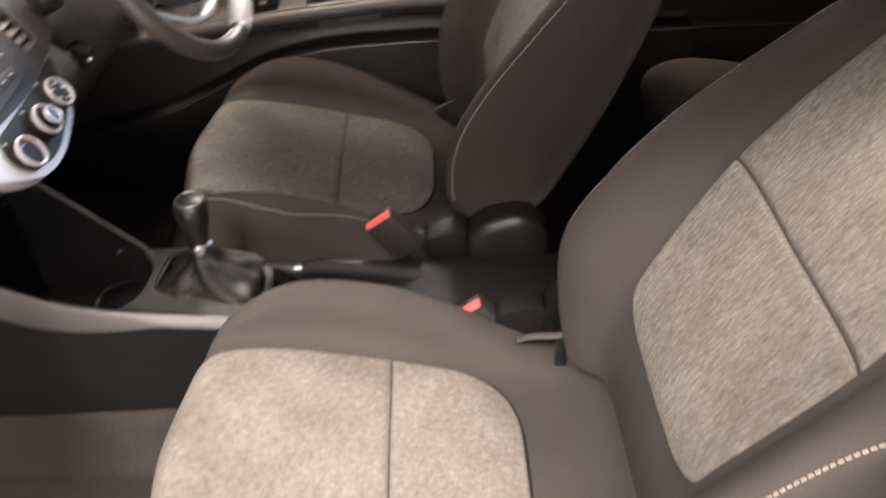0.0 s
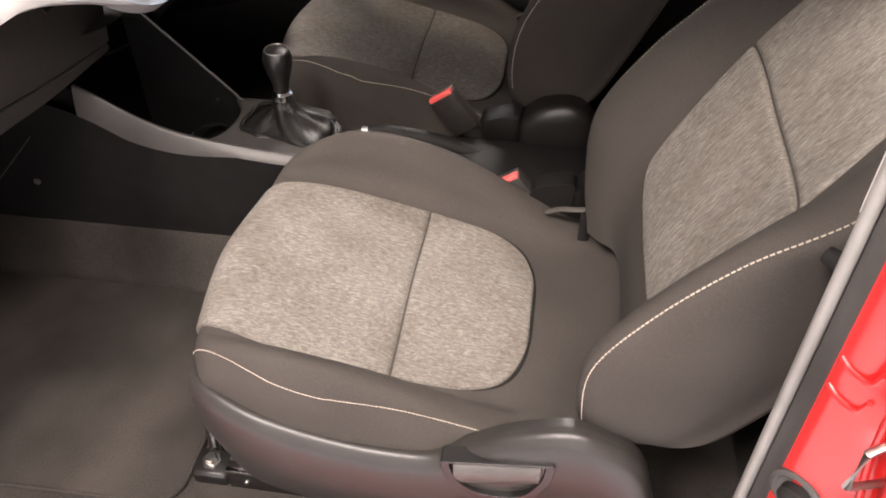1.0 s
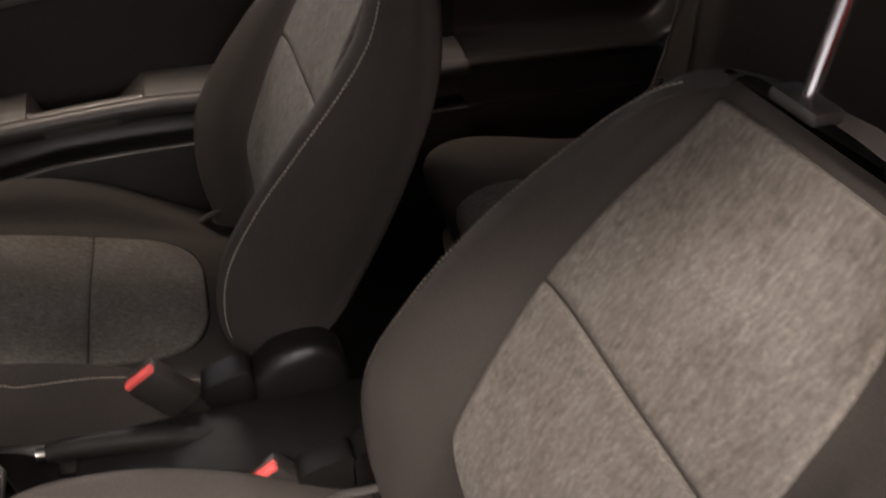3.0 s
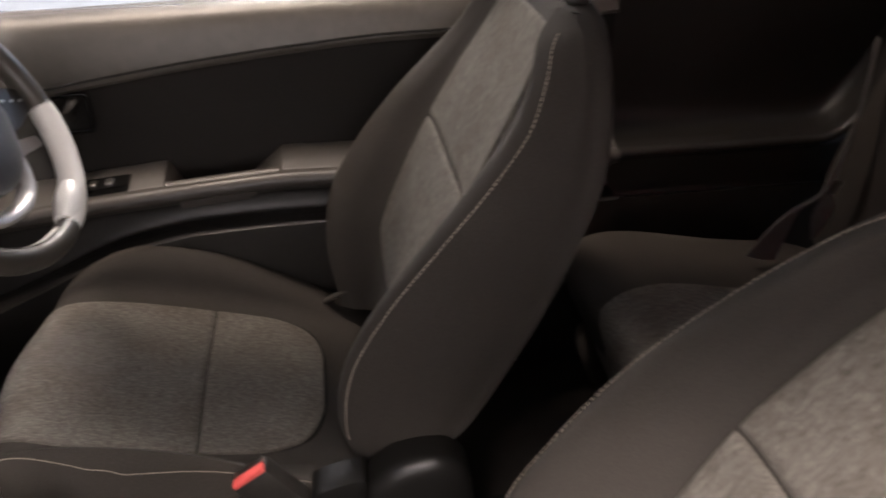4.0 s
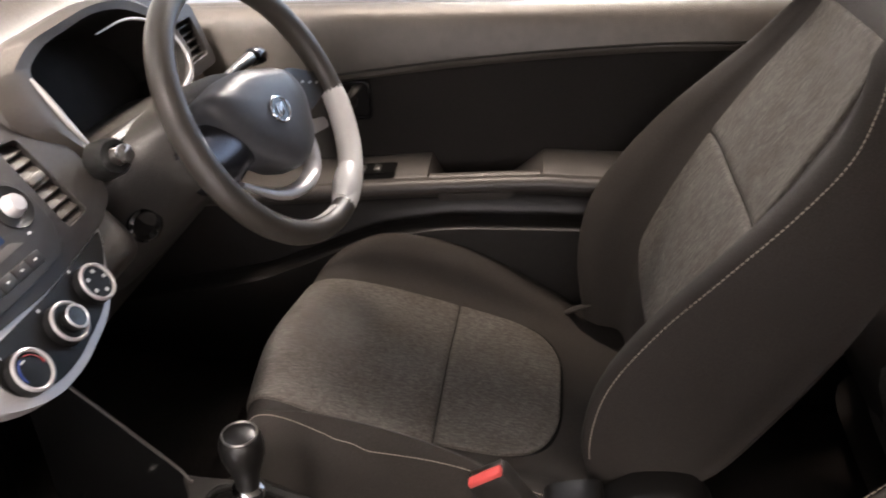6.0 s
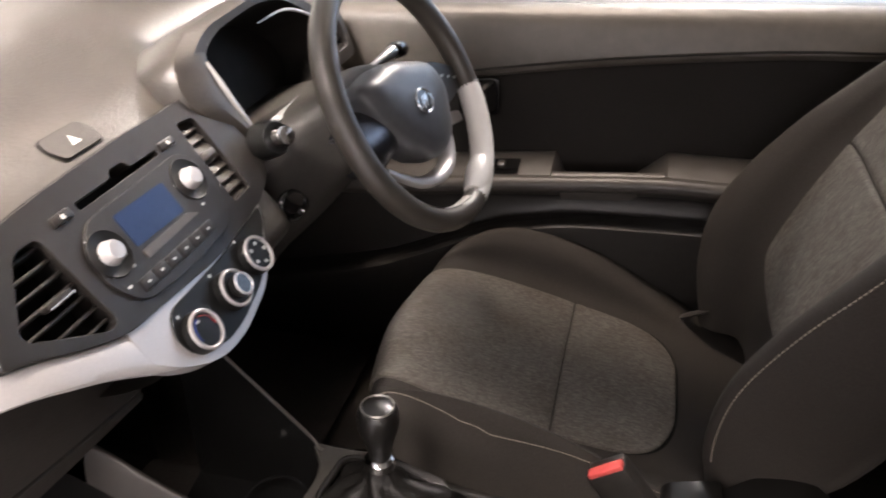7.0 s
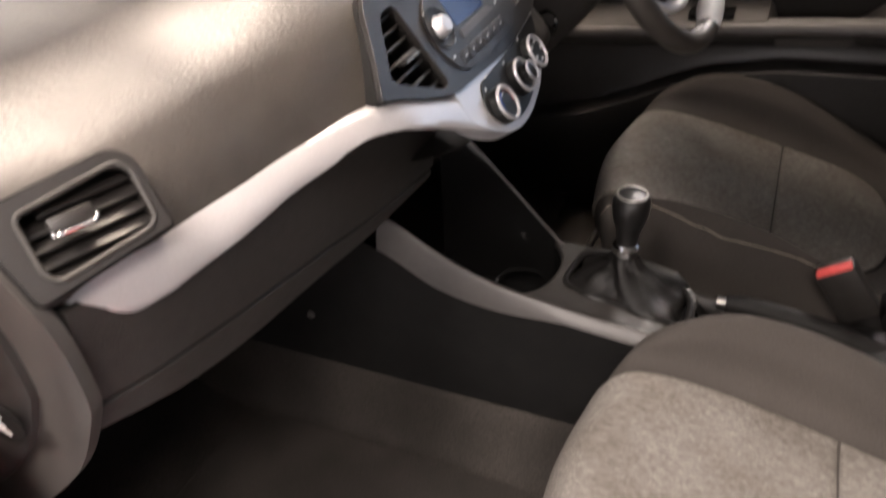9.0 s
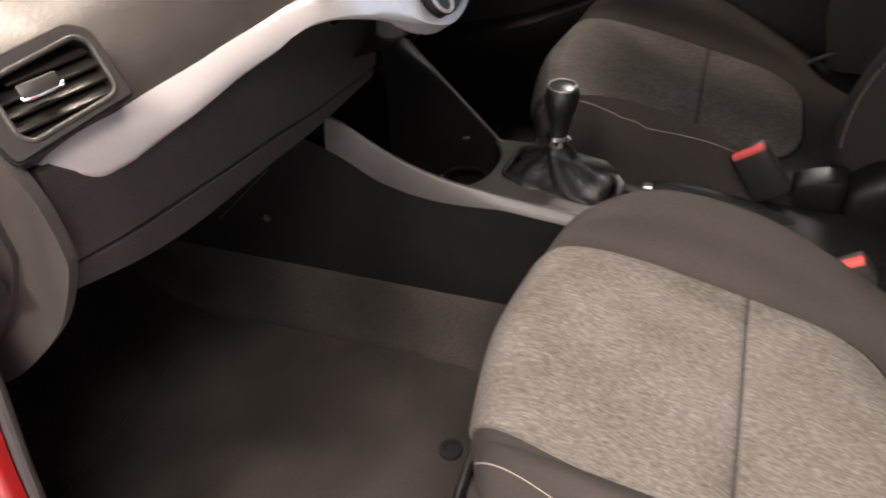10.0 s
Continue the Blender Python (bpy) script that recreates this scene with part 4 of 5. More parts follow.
SEAM = catmull([(0.285, 0.852), (0.40, 0.843), (0.545, 0.822), (0.65, 0.803), (0.80, 0.782)], 40)
LIP = catmull([(0.285, 0.820), (0.41, 0.798), (0.505, 0.785), (0.62, 0.772), (0.80, 0.762)], 40)
lid, lip, shelf = [], [], []
for (y, zb), (_, zl) in zip(SEAM, LIP):
    zt = trim_low(y) + 0.004
    lid.append([(glove_x(y, z) + c, y, z) for z, c in [(zt, 0.0)] + [(zt + (zb - zt) * f, 0.0) for f in (0.1, 0.3, 0.5, 0.7, 0.9)] + [(zb + 0.003, 0.0), (zb + 0.001, -0.002), (zb + 0.0005, -0.012)]])
    lip.append([(glove_x(y, z) + c, y, z) for z, c in ((zb + 0.002, -0.014), (zb - 0.002, -0.005), (zb - 0.005, -0.002), (0.5 * (zb + zl), -0.002), (zl + 0.004, -0.004), (zl, -0.010), (zl - 0.012, -0.06), (zl - 0.09, -0.30))])
    shelf.append([(max(trim_x(y, zt), glove_x(y, zt)) - 0.002, y, zt - 0.001), (glove_x(y, zt) - 0.006, y, zt + 0.001)])
part("glovebox_lid", thick_grid(lid, 0.012, (-1, 0, 0)), M_PLASTIC, dash, "dark grained glovebox lid")
part("lower_lip", thick_grid(lip, 0.012, (-1, 0, 0)), M_PLASTIC, dash, "dark grained lower dash lip")
part("trim_underside", grid_bm(shelf), M_PLASTIC, dash)

# hazard button
hz = Face((-0.5965, 0.839, 1.0470), (-0.83, 0, 0.55), (0.55, 0, 0.83))
hzo = round_poly([(-0.030, 0.015), (0.026, 0.015), (0.033, 0.0), (0.028, -0.015), (-0.026, -0.015), (-0.034, 0.002)], 0.006)
part("button_gap", hz.plate([(a * 1.08, b * 1.13) for a, b in hzo], -0.010, 0.0014), M_DARK, dash)
hb = part("hazard_button", hz.plate(hzo, -0.004, 0.004), M_PLASTIC, dash, "hazard light button with a triangle")
bevelled(hb, 0.002)
part("triangle_mark", hz.plate([(-0.006, -0.006), (0.007, -0.006), (0.0005, 0.006)], 0.004, 0.0046), M_MARK, hb)

# round demister outlet near the passenger end
DM = Face((-0.687, 0.351, 1.0525), (-0.87, 0, 0.5), (0.5, 0, 0.87))
dm = part("demister_outlet", DM.disc(0, 0, [(0.0225, -0.006), (0.0225, 0.0015), (0.0205, 0.003), (0.0188, 0.002), (0.018, -0.003), (0.0, -0.003)], 32), M_PIT, dash, "round black demister outlet")
for b in (-0.010, 0.0, 0.010):
    part("slat", DM.block(0, b, 0.0, (2 * math.sqrt(0.018 ** 2 - b * b), 0.0022, 0.003), 0.0008), M_STACK, dm)

# side vent by the passenger door
lo = round_poly([(-0.041, 0.028), (0.033, 0.036), (0.041, 0.028), (0.041, -0.009), (0.034, -0.015), (-0.034, -0.022), (-0.041, -0.014)], 0.008)
lsur = round_poly([(-0.062, 0.020), (-0.050, 0.038), (0.034, 0.045), (0.046, 0.035), (0.049, -0.019), (-0.052, -0.031)], [0.012, 0.015, 0.012, 0.012, 0.004, 0.006], 6)
lf = bevelled(part("vent_surround", LV.plate(lsur, -0.03, 0.005, [lo]), M_STACK, dash, "grey vent surround"), 0.004, 3)
part("vent_rim", tube([LV.p(a, b, 0.0042) for a, b in lo + lo[:1]], 0.0024, 8), M_PLASTIC, lf, "raised rim round the vent")
part("surround_gap", tube([LV.p(a * 1.015, b * 1.02, 0.001) for a, b in lsur + lsur[:1]], 0.0016, 8), M_DARK, lf)
lv = louvre(dash, LV, lo, 5, 46)
tab = part("vent_tab", LV.block(-0.009, 0.012, 0.004, (0.031, 0.013, 0.006), 0.002), M_STACK, lv, "grey vent tab")
part("tab_edge", tube([LV.p(-0.024, 0.009, 0.007), LV.p(-0.022, 0.0055, 0.0075), LV.p(0.004, 0.0055, 0.0075), LV.p(0.0065, 0.009, 0.007)], 0.0014, 8, 12), M_CHROME, lv, "chrome tab edge")

# instrument hood and dials
BN = Face((-0.538, 1.21, 1.0129), (-0.43, 0, 0.9), (0.9, 0, 0.43))
hood = []
arch = round_poly([(-0.165, -0.052), (-0.236, 0.030), (-0.224, 0.074), (-0.165, 0.100), (0.0, 0.108), (0.09, 0.096), (0.158, 0.045), (0.163, -0.022), (0.11, -0.064), (-0.04, -0.056)], [0.02, 0.05, 0.03, 0.04, 0.05, 0.05, 0.05, 0.04, 0.04, 0.05], 7)
arch_in = round_poly([(-0.152, -0.040), (-0.166, 0.020), (-0.169, 0.064), (-0.12, 0.082), (0.0, 0.090), (0.07, 0.078), (0.134, 0.034), (0.138, -0.015), (0.09, -0.046), (-0.04, -0.038)], [0.01, 0.03, 0.02, 0.04, 0.05, 0.05, 0.05, 0.04, 0.04, 0.05], 7)
for c, g in ((-0.14, 0.96), (-0.05, 1.02), (-0.015, 1.02), (-0.003, 0.99)):
    hood.append([BN.p(a * g, b * g, c) for a, b in arch])
hood.append([BN.p(0.5 * (a + d), 0.5 * (b + e), 0.006) for (a, b), (d, e) in zip(arch, arch_in)])
hood.append([BN.p(a, b, 0.002) for a, b in arch_in])
part("instrument_hood", grid_bm(hood, closed=True), M_DASH, dash, "dark instrument hood")
part("hood_liner", grid_bm([[BN.p(a * g, b * g, c) for a, b in arch_in] for c, g in ((0.002, 1.0), (-0.03, 0.99), (-0.10, 0.97))], closed=True), M_DARK, dash, "black hood lining")
cluster = part("instrument_panel", BN.plate([(a * 0.98, b * 0.98) for a, b in arch_in], -0.095, -0.085), M_DARK, dash, "dark unlit instrument panel")
part("bezel_ring", tube([BN.p(0.0, 0.066, -0.012), BN.p(0.07, 0.064, -0.004), BN.p(0.124, 0.036, 0.002), BN.p(0.139, -0.002, 0.003), BN.p(0.125, -0.032, 0.003), BN.p(0.08, -0.046, 0.003), BN.p(0.03, -0.044, 0.003)], [0.001, 0.0022, 0.0024, 0.0024, 0.0024, 0.0022, 0.001], 8, 40), M_SILVER, cluster, "silver bezel ring")
part("hood_edge", tube([BN.p(-0.169, 0.058, 0.003), BN.p(-0.1665, 0.03, 0.004), BN.p(-0.162, -0.005, 0.004), BN.p(-0.154, -0.037, 0.003)], [0.002, 0.0036, 0.0034, 0.002], 8, 18), M_SILVER, dash, "silver strip on the hood")

# end vent by the driver door
RV = Face((-0.575, 1.45, 0.99), (-0.35, 0, 0.94), (0.94, 0, 0.35))
ro = round_poly([(-0.035, 0.03), (0.035, 0.03), (0.035, -0.03), (-0.035, -0.03)], 0.008)
bevelled(part("vent_surround", RV.plate(round_poly([(-0.055, 0.05), (0.055, 0.05), (0.05, -0.05), (-0.055, -0.05)], 0.015), -0.05, 0.006, [ro]), M_STACK, dash), 0.003)
louvre(dash, RV, ro, 5, 20)

# end cap by the passenger door
EC = Face((-0.85, 0.275, 0.85), (0, 0, 1), (0, -1, 0))
cap_line = [(x + 0.843, z - 0.85) for x, z in catmull([(-1.15, 0.66), (-0.82, 0.665), (-0.755, 0.675), (-0.705, 0.703), (-0.625, 0.784), (-0.584, 0.854), (-0.576, 0.889), (-0.587, 0.950), (-0.64, 1.01), (-0.75, 1.045), (-1.15, 1.05)], 60)]
bevelled(part("end_flange", EC.plate(cap_line, -0.006, 0.006), M_GREY, dash, "grey dash end flange"), 0.005, 3)
inner_line = [(a * 0.84 - 0.006, b * 0.86 + 0.004) for a, b in cap_line]
rows = [[EC.p(a * g, b * g, c) for a, b in inner_line] for g, c in ((1.0, 0.004), (0.99, 0.012), (0.94, 0.018), (0.8, 0.022))]
part("end_cap", grid_bm(rows, closed=True, cap=True), M_PLASTIC, dash, "dark dash end cap")
lab = part("warning_label", EC.plate([(0.178 + 0.03 * math.cos(a), -0.003 + 0.02 * math.sin(a)) for a in np.linspace(0, 2 * math.pi, 24, endpoint=False)], 0.0205, 0.0225), M_DARK, dash, "dark oval label with pale marks")
for a, b, w, h in ((0.122, -0.041, 0.014, 0.003), (0.118, -0.049, 0.022, 0.003), (0.124, -0.057, 0.016, 0.003)):
    part("label_mark", box(EC.p(a + 0.06, b + 0.047, 0.0228), (w, 0.0012, h), 0, pose(0, 0, 0, 0, 25, 0)), M_MARK, lab)

# ---- steering wheel and column ----
WN = Vector((0.874, -0.111, 0.4735)).normalized()
WH = Face((-0.3704, 1.2193, 0.9766), Vector((0, 0, 1)) - WN * WN.z, WN)
WH.u = WH.v.cross(WH.n)
wheel = thing("steering_wheel", (-0.36, 1.22, 0.95), "dark steering wheel with silver inlays and spokes", "steering wheel")
part("rim", ring(WH.o, WN, 0.1715, 0.0158, 80, 16, 1.1), M_RIM, wheel, "dark moulded rim")


def arc_shell(a0, a1, b0, b1, R=0.1715, r=0.0168, steps=26):
    """A piece of the rim's skin between two angles round the wheel and two round the tube."""
    rows = []
    for k, a in enumerate(np.linspace(radians(a0), radians(a1), steps)):
        d = WH.u * math.cos(a) + WH.v * math.sin(a)
        e = min(k, steps - 1 - k) / 3
        rr = r - 0.0016 * max(0, 1 - e)
        rows.append([WH.o + d * (R + rr * math.cos(b)) + WN * (rr * 1.1 * math.sin(b)) for b in np.linspace(radians(b0), radians(b1), 12)])
    return grid_bm(rows)


part("rim_inlay", arc_shell(-84, -10, 48, 238), M_INLAY, wheel, "pale silver rim inlay")
part("thumb_rest", tube([WH.o + (WH.u * math.cos(radians(w)) + WH.v * math.sin(radians(w))) * 0.1645 + WN * 0.001 for w in (-80, -74, -68, -62, -56)], [0.0135, 0.0178, 0.0200, 0.0190, 0.0145], 16, 24), M_INLAY, wheel, "pale silver thumb rest")
part("rim_band", arc_shell(-160, -85, 150, 222), M_INLAY, wheel, "thin silver inner rim band")
pad = round_poly([(-0.108, 0.050), (-0.02, 0.061), (0.085, 0.030), (0.104, -0.012), (0.062, -0.076), (0.022, -0.093), (-0.018, -0.085), (-0.066, -0.042), (-0.098, 0.008)], 0.03, 6)
rows = [[WH.p(a * g, b * g - 0.004 * (1 - g), c) for a, b in pad] for g, c in ((0.92, -0.05), (1.0, -0.03), (1.0, -0.012), (0.965, -0.002), (0.88, 0.007), (0.7, 0.013), (0.45, 0.016), (0.2, 0.017))]
hub = part("hub", grid_bm(rows, closed=True, cap=True), M_HUB, wheel, "charcoal airbag cover")
bd = [(-0.006 + 0.0195 * math.cos(a), -0.010 + 0.0165 * math.sin(a)) for a in np.linspace(0, 2 * math.pi, 32, endpoint=False)]
part("badge", WH.plate(bd, 0.012, 0.0185), M_GLOSS, hub, "oval dark badge")
part("badge_rim", tube([WH.p(a, b, 0.0188) for a, b in bd + bd[:1]], 0.0016, 8), M_CHROME, hub, "silver badge rim")
for a, w in ((-0.012, 0.0028), (-0.006, 0.0028), (0.0, 0.0028)):
    part("badge_bar", box(WH.p(a, -0.010, 0.019), (w, 0.0165, 0.0016), 0.0005, WH.turn() @ pose(0, 0, 0, 0, 0, -20)), M_CHROME, hub)
rows = []
for a, top, low in catmull([(-0.048, 0.030, -0.048), (-0.080, 0.029, -0.052), (-0.109, 0.026, -0.056), (-0.140, 0.022, -0.049), (-0.160, 0.016, -0.040), (-0.166, 0.010, -0.032)], 16):
    rows.append([WH.p(a, 0.5 * (top + low) + 0.5 * (top - low) * math.sin(g), -0.034 + 0.030 * math.cos(g) ** 0.8) for g in np.linspace(-1.5, 1.5, 18)])
part("spoke", thick_grid(rows, 0.004, -WN), M_SPOKE, wheel, "satin dark metallic spoke")
spoke = bevelled(part("spoke", WH.plate(round_poly([(0.06, 0.03), (0.107, 0.022), (0.165, -0.006), (0.168, -0.034), (0.099, -0.043), (0.06, -0.03)], 0.010, 4), -0.040, -0.005), M_STACK, wheel, "dark spoke with switches"), 0.009, 4)
for a in (0.115, 0.132, 0.148):
    part("switch_mark", box(WH.p(a, -0.004 - 0.4 * (a - 0.115), -0.0048), (0.008, 0.003, 0.001), 0, WH.turn()), M_MARK, spoke)
bevelled(part("lower_spoke", WH.plate(round_poly([(0.080, -0.050), (0.110, -0.055), (0.152, -0.066), (0.150, -0.082), (0.108, -0.076), (0.080, -0.070)], 0.008, 4), -0.044, -0.024), M_SILVER, wheel, "satin silver lower spoke"), 0.006, 3)
part("spoke_bridge", tube([WH.p(a, b, -0.022) for a, b in ((-0.105, -0.058), (-0.080, -0.080), (-0.045, -0.103), (0.0, -0.114), (0.04, -0.110), (0.068, -0.088), (0.086, -0.058))], [0.006, 0.010, 0.013, 0.014, 0.013, 0.011, 0.008], 12, 30, 0.6), M_SILVER, wheel, "satin silver bridge under the hub")
column = thing("steering_column", (-0.5, 1.2, 0.9), "dark plastic steering column shroud with ignition lock", "steering column")
rows = []
for d, w, h, dz in ((0.045, 0.052, 0.045, 0.0), (0.052, 0.062, 0.055, 0.0), (0.09, 0.085, 0.075, -0.012), (0.14, 0.125, 0.09, -0.03), (0.20, 0.165, 0.105, -0.045), (0.30, 0.19, 0.13, -0.06)):
    c = WH.o - Vector((0.93, 0.0, 0.36)) * d + Vector((0, -0.012, dz))
    rows.append([c + Vector((0, w * math.copysign(abs(math.sin(a)) ** 0.6, math.sin(a)), h * math.copysign(abs(math.cos(a)) ** 0.6, math.cos(a)))) for a in np.linspace(0, 2 * math.pi, 40, endpoint=False)])
rows = np.array([[tuple(p) for p in r] for r in rows])
rows = np.stack([catmull(rows[:, j], 24) for j in range(rows.shape[1])], 1)
part("shroud", grid_bm(list(rows), closed=True, cap=True), M_PLASTIC, column, "dark plastic shroud")
ig = part("ignition_lock", revolve([(0.0235, -0.03), (0.0215, -0.006), (0.0185, -0.001), (0.0140, -0.002), (0.0, -0.002)], (-0.478, 1.032, 0.985), (0.78, -0.35, 0.35)), M_HEATER, column, "black ignition surround")
part("key_barrel", revolve([(0.0125, -0.004), (0.0120, 0.016), (0.0105, 0.019), (0.006, 0.0185), (0.0, 0.0175)], (-0.478, 1.032, 0.985), (0.78, -0.35, 0.35)), M_CHROME, ig, "bare metal key barrel")
part("stalk", tube([(-0.455, 1.26, 0.985), (-0.445, 1.30, 0.994), (-0.44, 1.335, 0.996), (-0.438, 1.355, 0.997)], [0.0055, 0.006, 0.0085, 0.009], 12, 16), M_STEEL, column, "silver-grey switch stalk")
part("stalk_end", revolve([(0.0095, 0), (0.0125, 0.006), (0.013, 0.030), (0.009, 0.038), (0.0, 0.039)], (-0.438, 1.353, 0.997), (0.1, 0.98, -0.15)), M_GLOSS, column, "black stalk end")
knee = thing("knee_panel", (-0.6, 1.25, 0.6), "black plastic panel below the steering column", "knee panel")
part("panel", thick_grid([[(x, y, z) for y in np.linspace(1.0, 1.53, 12)] for x, z in catmull([(-0.56, 0.90), (-0.545, 0.85), (-0.56, 0.76), (-0.62, 0.68), (-0.75, 0.62), (-0.95, 0.58)], 24)], 0.01, (-1, 0, 0)), M_PLASTIC, knee, "black plastic panel")
part("knee_socket", revolve([(0.022, 0.0), (0.022, 0.008), (0.018, 0.01), (0.013, 0.004), (0.0, 0.004)], (-0.500, 1.088, 0.868), (0.80, -0.55, 0.15)), M_GLOSS, column, "round black socket")
part("bonnet_release", box((-0.553, 1.06, 0.865), (0.012, 0.03, 0.016), 0.004), M_GREY, knee, "small grey release lever")

# ---- centre console ----
con = thing("centre_console", (-0.4, CY, 0.3), "dark plastic centre console with open tray", "centre console")
STN = [(-0.95, 0.74), (-0.78, 0.735), (-0.70, 0.738), (-0.65, 0.728), (-0.60, 0.706), (-0.55, 0.676), (-0.50, 0.652), (-0.45, 0.637), (-0.40, 0.629), (-0.34, 0.622), (-0.25, 0.612), (-0.18, 0.595), (-0.10, 0.55), (0.0, 0.53)]
STN = catmull(STN, 60)
RIM = catmull([(-0.60, 0.93, 0.800), (-0.5155, 0.93, 0.711), (-0.47, 0.93, 0.662), (-0.432, 0.929, 0.622), (-0.412, 0.920, 0.612), (-0.38, 0.931, 0.611), (-0.335, 0.933, 0.611), (-0.26, 0.908, 0.608), (-0.222, 0.86, 0.60), (-0.19, 0.80, 0.57)], 60)
for side, name in ((-1, "console_band"),):
    def yy(v):
        return 0.868 + side * v
    band = []
    for x, zr in STN:
        if x > (-0.63 if side < 0 else -0.66):
            w = max(0.28, min(1.0, (-0.30 - x) / 0.25))
            band.append([(x, yy(v), z) for v, z in catmull([(0.112, zr - 0.048 * w), (0.1085, zr - 0.03 * w), (0.101, zr - 0.006 * w), (0.097, zr), (0.092, zr - 0.003), (0.090, zr - 0.02)], 14)])
    part(name, grid_bm(band), M_BAND, con, "grey plastic console edge")
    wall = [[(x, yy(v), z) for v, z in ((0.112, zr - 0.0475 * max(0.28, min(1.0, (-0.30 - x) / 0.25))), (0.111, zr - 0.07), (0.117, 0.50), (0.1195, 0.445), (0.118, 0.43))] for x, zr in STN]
    # passenger side of the console, its shade painted in with the darker plastic
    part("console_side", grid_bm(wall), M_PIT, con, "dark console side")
    inner = [[(x, yy(v), z) for v, z in ((0.0905, zr - 0.018), (0.086, zr - 0.05), (0.08, 0.53), (0.06, 0.522), (0.0, 0.52))] for x, zr in STN if x < -0.38]
    part("tray_liner", grid_bm(inner), M_GLOSS, con, "gloss black tray liner")
part("console_side", grid_bm([[(x, y + 0.001, z - 0.002), (x, y + 0.012, z - 0.03), (x, 0.975, 0.5 * z + 0.22), (x, 0.99, 0.40)] for x, y, z in RIM]), M_DARK, con, "dark console side")
part("tray_liner", grid_bm([[(x, y - 0.001, z - 0.002), (x, 0.925, z - 0.04), (x, 0.92, 0.53), (x, 0.86, 0.52)] for x, y, z in RIM if x < -0.40]), M_GLOSS, con, "gloss black tray liner")
part("console_rim", tube([p for p in RIM if p[0] < -0.41], 0.0022, 8), M_GREY, con, "thin grey tray rim")
TOP = Face((0, 0, 0.612), (0, 1, 0), (0, 0, 1))
TOP.u, TOP.v = Vector((1, 0, 0)), Vector((0, 1, 0))
rim = [(-0.52, 0.778)] + [tuple(p) for p in catmull([(-0.47, 0.784), (-0.438, 0.797), (-0.415, 0.822), (-0.406, 0.86), (-0.409, 0.895), (-0.428, 0.926)], 20)] + [(-0.43, 0.932), (-0.38, 0.931), (-0.335, 0.933), (-0.252, 0.910), (-0.2195, 0.864), (-0.2175, 0.79), (-0.230, 0.772), (-0.52, 0.772)]
hole = round_poly([(-0.392, 0.834), (-0.382, 0.913), (-0.35, 0.919), (-0.262, 0.895), (-0.226, 0.856), (-0.224, 0.795)], 0.02)
bevelled(part("console_top", TOP.plate(rim, -0.012, 0.0, [hole]), M_PLASTIC, con, "dark grey gear surround"), 0.003)
# added near-black sheet that darkens the hole like shade below the boot
part("boot_shade", TOP.plate([(a, b) for a, b in hole], -0.040, -0.0145), M_PIT, con, "dark sheet standing in for shade under the boot")
part("boot_trim", tube([TOP.p(a, b, 0.001) for a, b in hole + hole[:1]], 0.0045, 8), M_LEATHER, con, "black trim ring")
part("tray_end", grid_bm([[(x, y, z) for x, y in rim[:22]] for z in (0.609, 0.525)]), M_GLOSS, con, "gloss black tray end")
# shade between the seat bases is painted into this block's colour
part("rear_console", box((0.12, 0.868, 0.50), (0.56, 0.16, 0.12), 0.02), M_PIT, con, "rear console darkened as if in shade")
for x, y, r in ((-0.458, 0.865, 0.038),):
    part("cup_ring", ring((x, y, 0.570), (0, 0, 1), r, 0.003, 36, 8), M_GLOSS, con, "gloss black cup holder ring")
part("power_socket", revolve([(0.016, 0), (0.016, 0.012), (0.012, 0.014), (0.011, 0.004), (0.0, 0.004)], (-0.72, 0.84, 0.60), (1, 0, 0.2)), M_GLOSS, con, "black power socket")
part("side_seam", tube([(-0.835, 0.7495, 0.508), (-0.78, 0.7520, 0.564), (-0.7244, 0.7555, 0.6208)], 0.0012, 6, 16), M_BAND, con, "thin seam at the console front")
part("side_clip", revolve([(0.006, 0), (0.005, 0.004), (0.0, 0.005)], (-0.745, 0.752, 0.528), (0, -1, 0), 12), M_GREY, con, "small plastic clip")
part("lower_box", box((-0.86, 0.868, 0.62), (0.3, 0.222, 0.34), 0.008), M_GLOSS, con, "gloss black lower console box")

lever = thing("gear_lever", (-0.318, 0.872, 0.60), "black gear lever with leather boot and steel collar", "gear lever")
knob = part("knob", revolve([(0.0130, 0.0), (0.0135, 0.012), (0.0155, 0.024), (0.0195, 0.036), (0.0228, 0.049), (0.0238, 0.059), (0.0232, 0.068), (0.0212, 0.0742), (0.0195, 0.0755), (0.0185, 0.0745), (0.010, 0.0768), (0.0, 0.0775)], (-0.318, 0.872, 0.668), (0.02, 0.0, 1), 40), M_COVER, lever, "worn black knob")
part("knob_ring", ring((-0.3165, 0.872, 0.7455), (0.02, 0, 1), 0.0185, 0.0012, 36, 6), M_STEEL, knob)
part("collar", revolve([(0.012, -0.008), (0.0180, -0.005), (0.0180, 0.005), (0.0145, 0.008), (0.011, 0.01)], (-0.318, 0.872, 0.662), (0, 0, 1)), M_CHROME, lever, "polished steel collar")
rows = []
